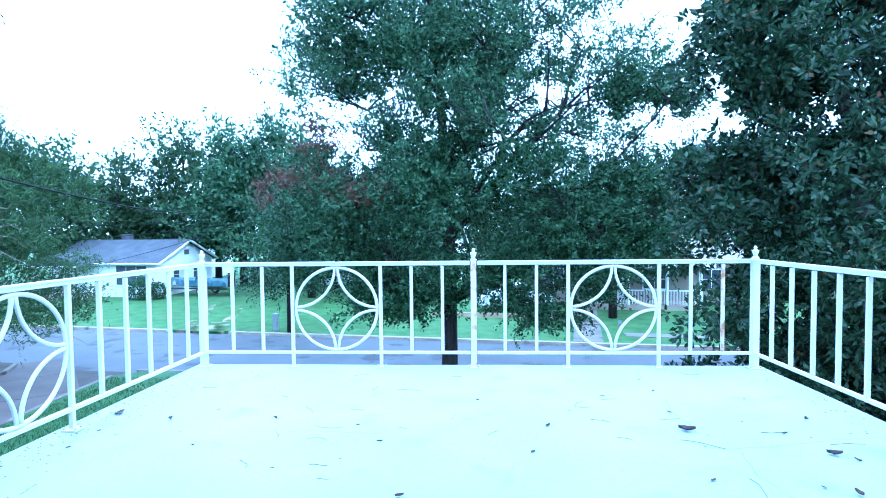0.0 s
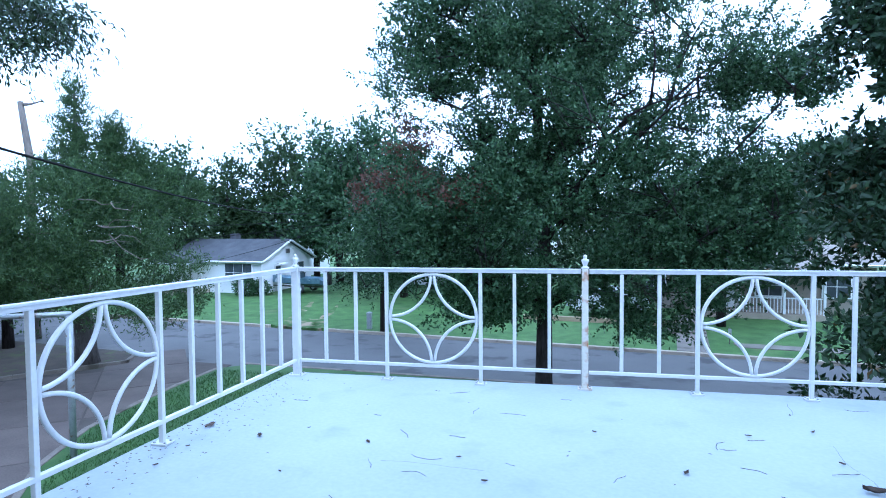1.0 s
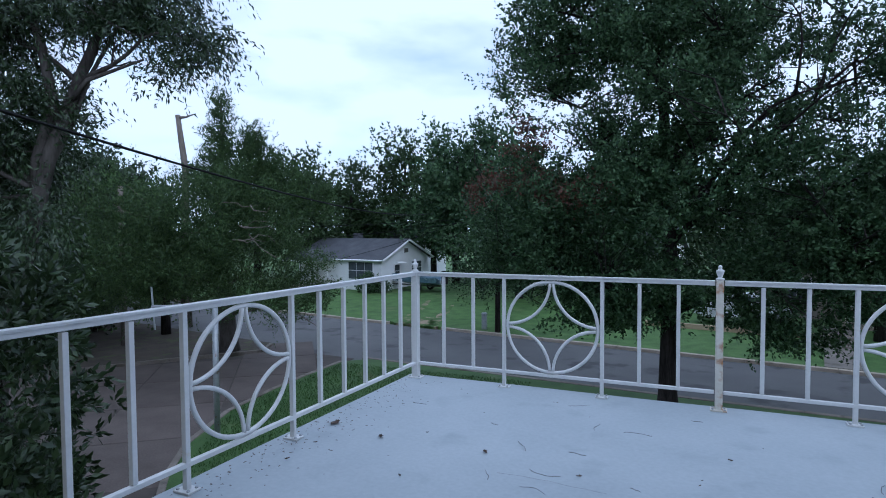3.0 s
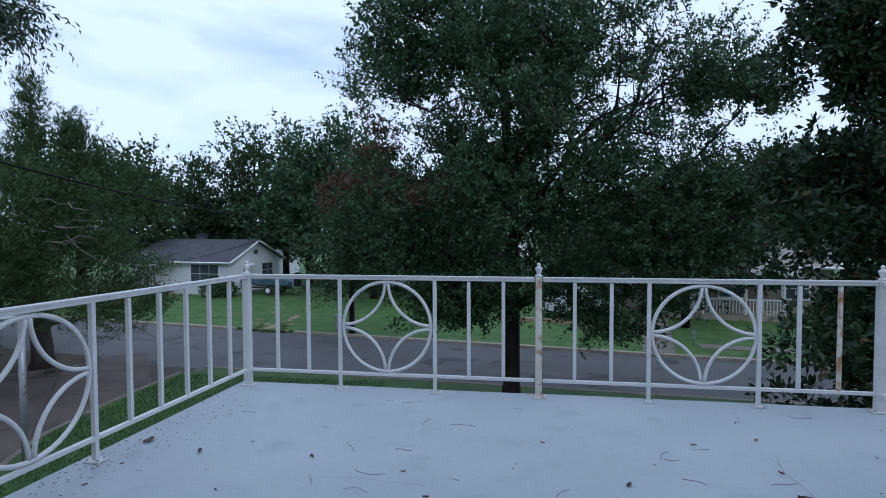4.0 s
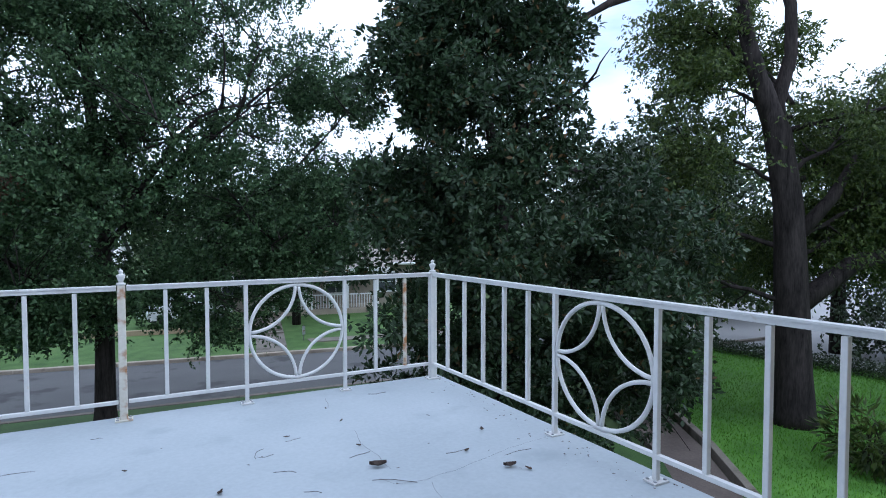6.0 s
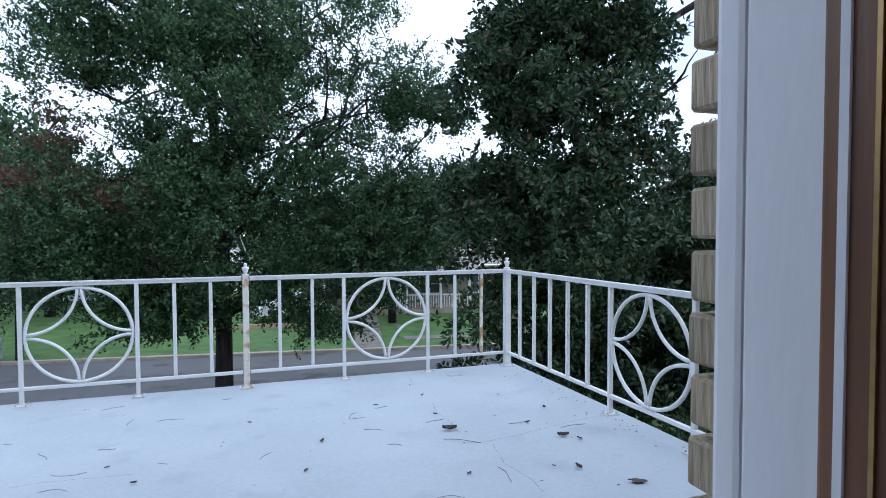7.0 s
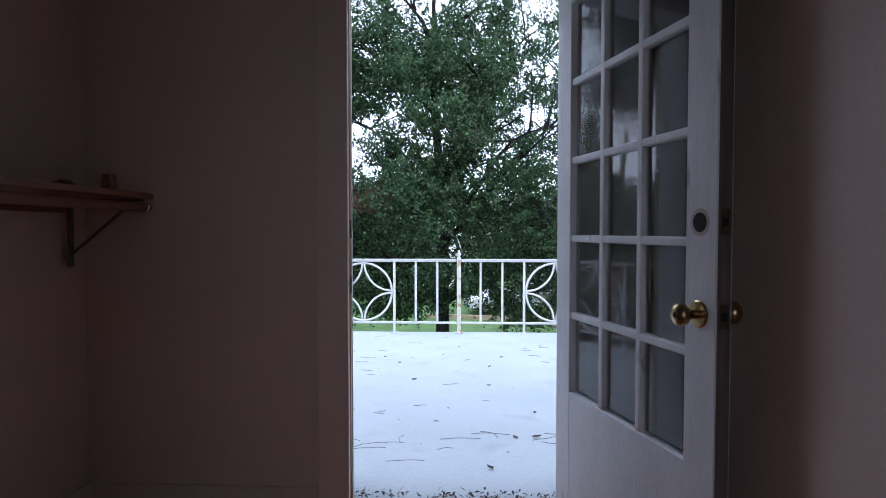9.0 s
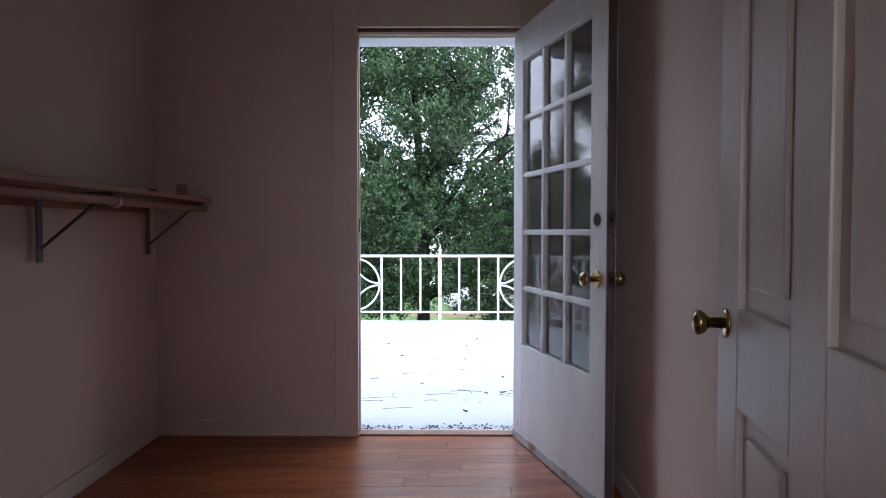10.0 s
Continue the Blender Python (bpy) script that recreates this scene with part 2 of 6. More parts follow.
BLUEHULL = material("blue_boat_hull", (0.04, 0.10, 0.16), (0.20, 0.28, 0.34), 3, 0.35, spots=((0.55, 0.6, 0.62), 0.6, 0.62, 1.2))
RUBBER = material("tyre_rubber", (0.02, 0.02, 0.02), (0.04, 0.04, 0.04), 20, 0.8)
DEADLEAF = material("dry_brown_leaf", (0.028, 0.019, 0.016), (0.095, 0.055, 0.036), 30, 0.7, 0.3, vary=0.3)
TWIG = material("dry_twig", (0.035, 0.027, 0.022), (0.09, 0.07, 0.058), 30, 0.9, 0.2, vary=0.25)
CRACK = material("dirt_in_crack", (0.09, 0.09, 0.09), (0.18, 0.18, 0.18), 30, 0.95)
PANE = glass_material("dusty_pane", 0.16, (0.56, 0.53, 0.51), 1.4)
L_OAK = leaf_material("oak_leaves", (0.014, 0.040, 0.016), (0.095, 0.160, 0.070), 0.5, 0.22, spec=0.25)
L_RED = leaf_material("turned_leaves", (0.06, 0.05, 0.03), (0.15, 0.052, 0.035), 0.55, 0.25)
L_MAG = leaf_material("magnolia_leaves", (0.012, 0.027, 0.012), (0.046, 0.080, 0.036), 0.45, 0.10, odd=((0.13, 0.08, 0.035), 0.012), spec=0.28)
L_CEDAR = leaf_material("cedar_sprays", (0.020, 0.050, 0.014), (0.086, 0.140, 0.042), 0.6, 0.2)
L_PECAN = leaf_material("pecan_leaves", (0.022, 0.046, 0.010), (0.095, 0.132, 0.028), 0.5, 0.35)
L_DARK = leaf_material("dark_evergreen_leaves", (0.012, 0.027, 0.011), (0.048, 0.076, 0.030), 0.35, 0.12)
L_FAR = leaf_material("distant_leaves", (0.020, 0.045, 0.014), (0.065, 0.105, 0.036), 0.6, 0.25)
L_BRIGHT = leaf_material("sunny_green_leaves", (0.07, 0.13, 0.025), (0.20, 0.28, 0.07), 0.55, 0.35)
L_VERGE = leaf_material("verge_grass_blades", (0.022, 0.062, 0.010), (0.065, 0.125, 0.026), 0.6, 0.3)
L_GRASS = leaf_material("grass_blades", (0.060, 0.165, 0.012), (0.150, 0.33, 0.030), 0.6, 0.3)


# ---- mesh helpers ----
def part(name, bm, mat, parent=None, label="", smooth=False):
    """Links a bmesh as one mesh object, under a thing or a part."""
    me = bpy.data.meshes.new(name)
    bm.to_mesh(me)
    bm.free()
    if smooth:
        for p in me.polygons:
            p.use_smooth = True
    me.materials.append(mat)
    ob = new(name, me)
    if parent:
        ob.parent = parent
    if label:
        tagged(ob, label)
    return ob


def shared(name, me, parent, m=None):
    """An object on a mesh that alike pieces share."""
    ob = new(name, me)
    ob.parent = parent
    if m is not None:
        ob.matrix_basis = m
    return ob


def box(x0, y0, z0, x1, y1, z1, bm=None, bev=0.0, m=None):
    bm = bm or bmesh.new()
    r = bmesh.ops.create_cube(bm, size=1)
    vs = r["verts"]
    for v in vs:
        v.co = Vector(((x0 + x1) / 2 + v.co.x * (x1 - x0), (y0 + y1) / 2 + v.co.y * (y1 - y0), (z0 + z1) / 2 + v.co.z * (z1 - z0)))
    if bev:
        es = list({e for v in vs for e in v.link_edges})
        r2 = bmesh.ops.bevel(bm, geom=es, offset=bev, segments=2, affect="EDGES", profile=0.6)
        vs = list({v for f in r2["faces"] for v in f.verts} | {v for v in vs if v.is_valid})
    if m is not None:
        bmesh.ops.transform(bm, matrix=m, verts=vs)
    return bm


def tube(points, radii, n=8, bm=None, cap=True):
    """A tapered tube through points."""
    bm = bm or bmesh.new()
    pts = [Vector(p) for p in points]
    if not hasattr(radii, "__len__"):
        radii = [radii] * len(pts)
    rings, a = [], Vector((0.31, 0.17, 0.93))
    if abs((pts[1] - pts[0]).normalized().dot(a.normalized())) > 0.9:
        a = Vector((0.93, 0.1, 0.3))
    for i, p in enumerate(pts):
        d = (pts[min(i + 1, len(pts) - 1)] - pts[max(i - 1, 0)]).normalized()
        a = (a - d * a.dot(d)).normalized()
        c = d.cross(a)
        rings.append([bm.verts.new(p + (a * math.cos(k * math.tau / n) + c * math.sin(k * math.tau / n)) * radii[i]) for k in range(n)])
    for r, s in zip(rings, rings[1:]):
        for k in range(n):
            bm.faces.new((r[k], r[(k + 1) % n], s[(k + 1) % n], s[k]))
    if cap:
        bm.faces.new(rings[0][::-1])
        bm.faces.new(rings[-1])
    return bm


def lathe(profile, n=16, bm=None, m=None):
    """A turned shape about z from (radius, height) pairs."""
    bm = bm or bmesh.new()
    rings = [[bm.verts.new((r * math.cos(k * math.tau / n), r * math.sin(k * math.tau / n), z)) for k in range(n)] for r, z in profile]
    for r, s in zip(rings, rings[1:]):
        for k in range(n):
            bm.faces.new((r[k], r[(k + 1) % n], s[(k + 1) % n], s[k]))
    bm.faces.new(rings[0][::-1])
    bm.faces.new(rings[-1])
    if m is not None:
        bmesh.ops.transform(bm, matrix=m, verts=[v for r in rings for v in r])
    return bm


def prism(outline, z0, z1, bm=None):
    """A slab with the outline; z1 may be a function of x and y."""
    bm = bm or bmesh.new()
    top = z1 if callable(z1) else (lambda x, y: z1)
    lo = [bm.verts.new((x, y, z0)) for x, y in outline]
    hi = [bm.verts.new((x, y, top(x, y))) for x, y in outline]
    k = len(outline)
    bm.faces.new(hi)
    bm.faces.new(lo[::-1])
    for i in range(k):
        bm.faces.new((lo[i], lo[(i + 1) % k], hi[(i + 1) % k], hi[i]))
    bmesh.ops.recalc_face_normals(bm, faces=bm.faces)
    return bm


def empty(name, at=(0, 0, 0), rz=0.0):
    ob = new(name)
    ob.matrix_basis = pose(*at, 0, 0, rz)
    return ob


# ---- the house: wall with the doorway, room, roof deck ----
YI, YO = -0.76, -0.53                    # inner face of the door wall, back of the brick
FACE = -0.445                            # face of the brick
OX0, OX1, OTOP = -0.22, 0.69, 2.055       # doorway between the casings
XL, XR, YB, CEIL = -1.21, 0.98, -3.39, 2.52
deck_z = lambda y: -0.0235 * (y + 0.72)
DX0, DX1, DY1 = -2.10, 2.43, 3.69


def wall_with_hole(x0, x1, y0, y1, z0, z1, hx0, hx1, hz):
    bm = box(x0, y0, z0, hx0, y1, z1)
    box(hx1, y0, z0, x1, y1, z1, bm)
    box(hx0, y0, hz, hx1, y1, z1, bm)
    return bm


def setting(name, bm, mat, label, category):
    return tagged(part(name, bm, mat), label, category, kind="structure")


setting("wall_north", wall_with_hole(XL - 0.12, XR + 0.12, YI, YO, -0.05, CEIL + 0.1, OX0 - 0.045, OX1 + 0.045, OTOP + 0.045), WALLPAINT, "beige painted wall with an open doorway to the roof deck", "wall")
setting("wall_west", box(XL - 0.12, YB, -0.05, XL, YI, CEIL + 0.1), WALLPAINT, "beige painted plaster wall carrying a wooden shelf", "wall")
setting("wall_east", box(XR, YB, -0.05, XR + 0.12, YI, CEIL + 0.1), WALLPAINT, "beige painted plaster wall behind the open doors", "wall")
setting("wall_south", wall_with_hole(XL - 0.12, XR + 0.12, YB - 0.12, YB, -0.05, CEIL + 0.1, -0.14, 0.695, 2.05), WALLPAINT, "beige wall with a doorway to the hall", "wall")
# unseen end wall; its opening is added to let fill light in
bm = box(-1.33, -5.2, -0.05, -0.55, -5.1, CEIL + 0.1)
box(0.75, -5.2, -0.05, 1.10, -5.1, CEIL + 0.1, bm)
box(-0.55, -5.2, -0.05, 0.75, -5.1, 0.75, bm)
box(-0.55, -5.2, 2.05, 0.75, -5.1, CEIL + 0.1, bm)
setting("hall_wall", bm, WALLPAINT, "plain unseen hall wall with an added window opening", "wall")
setting("hall_side_wall", box(-1.33, -5.1, -0.05, -1.21, YB - 0.12, CEIL + 0.1), WALLPAINT, "plain hall wall", "wall")
setting("hall_side_wall", box(0.98, -5.1, -0.05, 1.10, YB - 0.12, CEIL + 0.1), WALLPAINT, "plain hall wall", "wall")
setting("ceiling", box(XL, -5.1, CEIL, XR, YI, CEIL + 0.1), CEILPAINT, "plain unseen ceiling, tan to cut bounced light", "ceiling")
floor = setting("floor", box(XL, -5.1, -0.06, XR, YO - 0.02, -0.014), STAIN, "orange-brown oiled wooden board floor", "floor")
bb = box(XL, YI - 0.014, 0, OX0 - 0.077, YI, 0.08, bev=0.004)
setting("baseboard", bb, BASEPAINT, "painted wooden baseboard", "baseboard")
setting("baseboard", box(XL, YB, 0, XL + 0.014, YI - 0.016, 0.08, bev=0.004), BASEPAINT, "painted wooden baseboard", "baseboard")
setting("baseboard", box(XR - 0.014, YB, 0, XR, YI - 0.016, 0.08, bev=0.004), BASEPAINT, "painted wooden baseboard", "baseboard")
setting("baseboard", box(OX1 + 0.14, YI - 0.014, 0, XR - 0.016, YI, 0.10, bev=0.003), BASEPAINT, "painted wooden baseboard", "baseboard")

# the door frame: inside casing, stained stops with bronze strips, white outer reveal, threshold
frame_1 = tagged(empty("door_frame", (0, 0, 0)), "white and dark-stained wooden door frame with worn paint", "door frame", kind="structure")
for x0, x1 in ((OX0 - 0.075, OX0 + 0.045), (OX1 - 0.045, OX1 + 0.075)):
    part("casing", box(x0, YI - 0.022, 0, x1, YI - 0.001, OTOP + 0.135, bev=0.004), BASEPAINT, frame_1, "painted inside casing")
part("casing", box(OX0 + 0.046, YI - 0.022, OTOP + 0.008, OX1 - 0.046, YI - 0.001, OTOP + 0.135, bev=0.004), BASEPAINT, frame_1, "painted inside casing")
for sx, x in ((1, OX0), (-1, OX1)):
    pr = 0.042 if sx > 0 else 0.020
    lo, hi = sorted((x - sx * 0.044, x + sx * pr))
    part("door_stop", box(lo, -0.757, 0, hi, -0.636 if sx < 0 else -0.677, OTOP + 0.02, bev=0.003), STAIN, frame_1, "dark stained wooden jamb with worn edges")
    lo, hi = sorted((x + sx * (pr - 0.005), x + sx * (pr + 0.003)))
    part("weatherstrip", box(lo, -0.735 if sx > 0 else -0.684, 0, hi, -0.722 if sx > 0 else -0.680, OTOP), BRONZE, frame_1, "bronze weatherstrip")
    part("weatherstrip", box(lo, -0.702 if sx > 0 else -0.660, 0, hi, -0.695 if sx > 0 else -0.652, OTOP), TRIM, frame_1, "white weatherstrip")
    lo, hi = sorted((x - sx * 0.044, x))
    part("reveal", box(lo, -0.635 if sx < 0 else -0.676, 0, hi, -0.540, OTOP, bev=0.003), TRIM, frame_1, "white painted reveal with flaking edges")
    lo, hi = sorted((x - sx * 0.044, x + sx * 0.002))
    part("brickmould", box(lo, -0.5395, 0.0, hi, -0.502, OTOP + 0.05, bev=0.008), TRIM, frame_1, "moulded white outside casing")
part("door_stop", box(OX0, -0.757, OTOP - 0.010, OX1, -0.677, OTOP + 0.02, bev=0.003), STAIN, frame_1, "dark stained wooden head jamb")
part("weatherstrip", box(OX0 + 0.02, -0.742, OTOP - 0.014, OX1 - 0.02, -0.736, OTOP - 0.011), BRONZE, frame_1, "bronze weatherstrip")
part("reveal", box(OX0, -0.676, OTOP - 0.012, OX1, -0.540, OTOP + 0.044, bev=0.003), TRIM, frame_1, "white painted head reveal")
part("brickmould", box(OX0, -0.5395, OTOP - 0.004, OX1, -0.502, OTOP + 0.05, bev=0.010), TRIM, frame_1, "moulded white outside casing")
part("threshold", box(OX0 - 0.04, -0.765, -0.013, OX1 + 0.04, -0.70, 0.008, bev=0.004), STAIN, frame_1, "worn dark wooden threshold")
for z in (0.86, 1.075):
    st = part("strike_plate", box(OX0 + 0.0455, -0.752, z - 0.035, OX0 + 0.0475, -0.724, z + 0.035, bev=0.001), BRASS, frame_1, "brass strike plate")
    part("strike_hole", box(OX0 + 0.0476, -0.744, z - 0.016, OX0 + 0.0485, -0.732, z + 0.016), DARK, st)

# an added window out of view, with a warm fill lamp to brighten the room
win = tagged(empty("unseen_window_1", (0.1, -5.15, 0.75)), "white wooden window, added out of view round the hall fill lamp", "window", kind="structure")
for x0, z0, x1, z1 in ((-0.55, 0.75, -0.50, 2.05), (0.70, 0.75, 0.75, 2.05), (-0.50, 0.75, 0.70, 0.80), (-0.50, 2.0, 0.70, 2.05), (-0.50, 1.37, 0.70, 1.42)):
    part("window_frame", box(x0, -5.18, z0, x1, -5.13, z1), TRIM, win).matrix_parent_inverse = win.matrix_basis.inverted()
hall_fill_data = bpy.data.lights.new("added_hall_fill", "AREA")
hall_fill_data.shape, hall_fill_data.size, hall_fill_data.size_y, hall_fill_data.energy, hall_fill_data.color = "RECTANGLE", 1.15, 1.15, 0.6, (1.0, 0.78, 0.62)
hall_fill = new("added_hall_fill", hall_fill_data)
hall_fill.matrix_world = look((0.1, -5.12, 1.4), (0.1, 0, 1.4))

# outside wall, lower storey and flat roof of the house
facade = setting("facade", wall_with_hole(-6.0, 6.2, -0.53, -0.466, -4.4, 3.1, OX0 - 0.066, OX1 + 0.046, OTOP + 0.05), MORTAR, "tan striated brick outside wall", "wall")
part("wall_field", box(-6.0, -0.465, -4.4, OX0 - 0.50, FACE, 3.1), BRICKFAR, facade, "plain tan brick")
part("wall_field", box(OX1 + 0.50, -0.465, -4.4, 6.2, FACE, 3.1), BRICKFAR, facade, "plain tan brick")
part("wall_field", box(OX0 - 0.499, -0.465, OTOP + 0.12, OX1 + 0.499, FACE, 3.1), BRICKFAR, facade, "plain tan brick")
setting("house_body", box(-6.0, -5.33, -4.4, 6.2, -5.25, -0.1), BRICKFAR, "plain brick back of the house", "wall")
setting("house_side_wall", box(-6.0, -5.25, -4.4, -5.8, -0.535, 3.1), BRICKFAR, "plain brick side wall", "wall")
setting("house_side_wall", box(6.0, -5.25, -4.4, 6.2, -0.535, 3.1), BRICKFAR, "plain brick side wall", "wall")
setting("house_roof", box(-6.3, -5.6, 3.1, 6.5, -0.25, 3.3), SHINGLE, "flat dark roof slab with a short eave", "roof")

# roof deck
bm = bmesh.new()
nx, ny = 24, 22
grid = [[bm.verts.new((DX0 + (DX1 - DX0) * i / nx, -0.46 + (DY1 + 0.46) * j / ny, 0)) for i in range(nx + 1)] for j in range(ny + 1)]
for row in grid:
    for v in row:
        v.co.z = deck_z(v.co.y) + 0.004 * noise.noise(v.co * 1.3)
for j in range(ny):
    for i in range(nx):
        bm.faces.new((grid[j][i], grid[j][i + 1], grid[j + 1][i + 1], grid[j + 1][i]))
rim = [grid[0][i] for i in range(nx + 1)] + [grid[j][nx] for j in range(1, ny + 1)] + [grid[ny][i] for i in range(nx - 1, -1, -1)] + [grid[j][0] for j in range(ny - 1, 0, -1)]
low = [bm.verts.new((v.co.x, v.co.y, v.co.z - 0.16)) for v in rim]
for i in range(len(rim)):
    k = (i + 1) % len(rim)
    bm.faces.new((rim[i], low[i], low[k], rim[k]))
bm.faces.new(low)
bmesh.ops.recalc_face_normals(bm, faces=bm.faces)
deck = setting("roof_deck", bm, DECK, "white painted concrete roof deck, cracked and strewn with leaves", "deck")
setting("porch_wall", box(DX0 + 0.15, -0.449, -4.4, DX1 - 0.15, DY1 - 0.15, -0.30), BRICKFAR, "plain brick porch under the deck", "wall")


setting("door_sill", box(OX0 - 0.03, -0.705, -0.10, OX1 + 0.03, -0.4605, deck_z(-0.6) - 0.001, bev=0.003), DECK, "white painted concrete door sill", "sill")

# ---- railings ----
def finial(parent):
    f = part("finial", lathe([(0.026, 0.0), (0.026, 0.010), (0.012, 0.016), (0.014, 0.022), (0.024, 0.050), (0.026, 0.062), (0.014, 0.066), (0.010, 0.074), (0.014, 0.082), (0.010, 0.092), (0.003, 0.096)], 14), IRON, parent, "urn-shaped finial", True)
    return f


def foot(parent, x, y, z, w=0.05, mat=IRON):
    p = part("base_plate", box(x - w, y - w * 0.8, z + 0.001, x + w, y + w * 0.8, z + 0.011, bev=0.002), mat, parent)
    for sx in (-1, 1):
        for sy in (-1, 1):
            part("bolt", lathe([(0.008, 0), (0.008, 0.005), (0.004, 0.008)], 6, m=pose(x + sx * w * 0.7, y + sy * w * 0.5, z + 0.0115)), GALV, p, "steel bolt")


def bar(parent, name, a, b, w, d, mat=IRON, label=""):
    """A square bar between two points that stand one above the other or lie level."""
    a, b = Vector(a), Vector(b)
    v = b - a
    rot = v.to_track_quat("Z", "Y").to_matrix().to_4x4()
    bm = box(-w / 2, -d / 2, 0, w / 2, d / 2, v.length, bev=min(w, d) * 0.14)
    bmesh.ops.transform(bm, matrix=Matrix.Translation(a) @ rot, verts=bm.verts)
    return part(name, bm, mat, parent, label)


def rosette(parent, c, r, along, wide=1.0):
    """A ring with four inward arcs: centre, radius, the direction of the rail, and how much wider than high."""
    c, u, w = Vector(c), Vector(along).normalized() * wide, Vector((0, 0, 1))
    at = lambda o, rad, a: o + u * (rad * math.cos(a)) + w * (rad * math.sin(a))
    pts = [at(c, r, k * math.tau / 56) for k in range(57)]
    part("ring", tube(pts, 0.0125, 6, cap=False), IRON, parent, "", True)
    q = r * 1.0
    for k in range(4):
        o = c + (u * (1 if k in (0, 3) else -1) + w * (1 if k < 2 else -1)) * q
        a0 = math.pi + k * math.pi / 2
        pts = [at(o, q - 0.012, a0 + math.pi / 2 * (0.02 + 0.96 * i / 18)) for i in range(19)]
        part("arc", tube(pts, 0.0115, 6), IRON, parent, "", True)


RT = 0.735                                # height of the rail's top over the deck plane at the front, plus the deck
YF = 3.60
XFL, XFA, XFB, XMID, XFC, XFD, XFR = -2.01, -1.273, -0.560, 0.179, 0.918, 1.615, 2.34
zf = deck_z(YF)


def top_rail(parent, a, b):
    bar(parent, "top_rail", a, b, 0.030, 0.022)
    a2, b2 = Vector(a) + Vector((0, 0, 0.016)), Vector(b) + Vector((0, 0, 0.016))
    bar(parent, "rail_cap", a2, b2, 0.042, 0.011)


def railing_front():
    ob = tagged(empty("railing", (0, YF, zf)), "white wrought-iron railing with two ring rosettes and urn finials", "railing", "deck railings")
    inv = pose(0, -YF, -zf)
    rail_z, low_z = 0.725, 0.018
    for x, w, f in ((XFL, 0.055, 1), (XMID, 0.045, 1), (XFR, 0.055, 1)):
        p = bar(ob, "post", (x, YF, zf), (x, YF, rail_z + 0.025), w, w, RUSTY if x == XMID else IRON, "rust-streaked square post" if x == XMID else "square post")
        foot(p, x, YF, zf, 0.055 if w > 0.05 else 0.05, RUSTY if x == XMID else IRON)
        fi = finial(p)
        fi.matrix_basis = pose(x, YF, rail_z + 0.0255)
    for x in (XFA, XFB, XFC, XFD):
        p = bar(ob, "upright", (x, YF, zf), (x, YF, rail_z - 0.01), 0.026, 0.026)
        foot(p, x, YF, zf, 0.042)
    thirds = lambda a, b: (a + (b - a) / 3, a + (b - a) * 2 / 3)
    for x in (*thirds(XFL, XFA), *thirds(XFB, XMID), *thirds(XMID, XFC), *thirds(XFD, XFR)):
        rust = x > XFR - 0.3
        bar(ob, "baluster", (x, YF, low_z + 0.012), (x, YF, rail_z - 0.016), 0.024, 0.024, RUSTY if rust else IRON, "rusty baluster" if rust else "")
    for a, b in ((XFL, XMID), (XMID, XFR)):
        top_rail(ob, (a + 0.028, YF, rail_z), (b - 0.028, YF, rail_z))
        bar(ob, "bottom_rail", (a + 0.028, YF, low_z), (b - 0.028, YF, low_z), 0.028, 0.022)
    for a, b in ((XFA, XFB), (XFC, XFD)):
        rosette(ob, ((a + b) / 2, YF, (rail_z - 0.014 + low_z + 0.012) / 2), (rail_z - low_z - 0.05) / 2, (1, 0, 0))
    for o in ob.children:
        o.matrix_parent_inverse = inv
    return ob


def railing_side(x, y1, y2):
    ob = tagged(empty("railing", (x, YF, zf)), "white wrought-iron side railing running back to the brick wall", "railing", "deck railings")
    inv = pose(-x, -YF, -zf)
    up = lambda y: deck_z(y) - zf
    rail_z, low_z, yend = 0.725, 0.018, FACE + 0.03
    lift = lambda y: 0.55 * up(y)         # the top rail runs flatter than the deck
    for y in (y1, y2, yend + 0.10):
        p = bar(ob, "upright", (x, y, deck_z(y)), (x, y, rail_z + lift(y) - 0.01), 0.026, 0.026)
        foot(p, x, y, deck_z(y), 0.045)
    ys = [YF + (y1 - YF) * k / 6 for k in range(1, 6)]
    y = y2 - 0.259
    while y > yend + 0.2:
        ys.append(y)
        y -= 0.259
    for y in ys:
        bar(ob, "baluster", (x, y, low_z + up(y) + 0.012), (x, y, rail_z + lift(y) - 0.016), 0.024, 0.024)
    top_rail(ob, (x, yend, rail_z + lift(yend)), (x, YF - 0.029, rail_z))
    bar(ob, "bottom_rail", (x, yend, low_z + up(yend)), (x, YF - 0.029, low_z), 0.028, 0.022)
    ym = (y1 + y2) / 2
    rosette(ob, (x, ym, (rail_z + low_z + up(ym) + lift(ym)) / 2 - 0.001), (rail_z - low_z - 0.05 - up(ym) + lift(ym)) / 2, (0, 1, 0), 1.07)
    for o in ob.children:
        o.matrix_parent_inverse = inv
    return ob


railing_front()
railing_side(XFL, 2.057, 1.325)
railing_side(XFR, 2.067, 1.345)


# ---- ground, road, lawns, drive ----
GZ, RZ = -4.30, -4.42                     # lawn and road levels
far_y = lambda x: 25.3 - 0.155 * x        # far kerb
near_y = lambda x: 18.7 - 0.075 * x       # near kerb


def lawn_z(x, y):
    """The far lawns rise gently from the kerb to the houses."""
    d = max(0.0, y - far_y(x))
    return GZ + 0.42 * min(1.0, d / 13.0)


setting("ground", box(-320, -60, RZ - 0.4, 320, 420, RZ - 0.03), FARGROUND, "flat green land reaching the horizon", "ground")


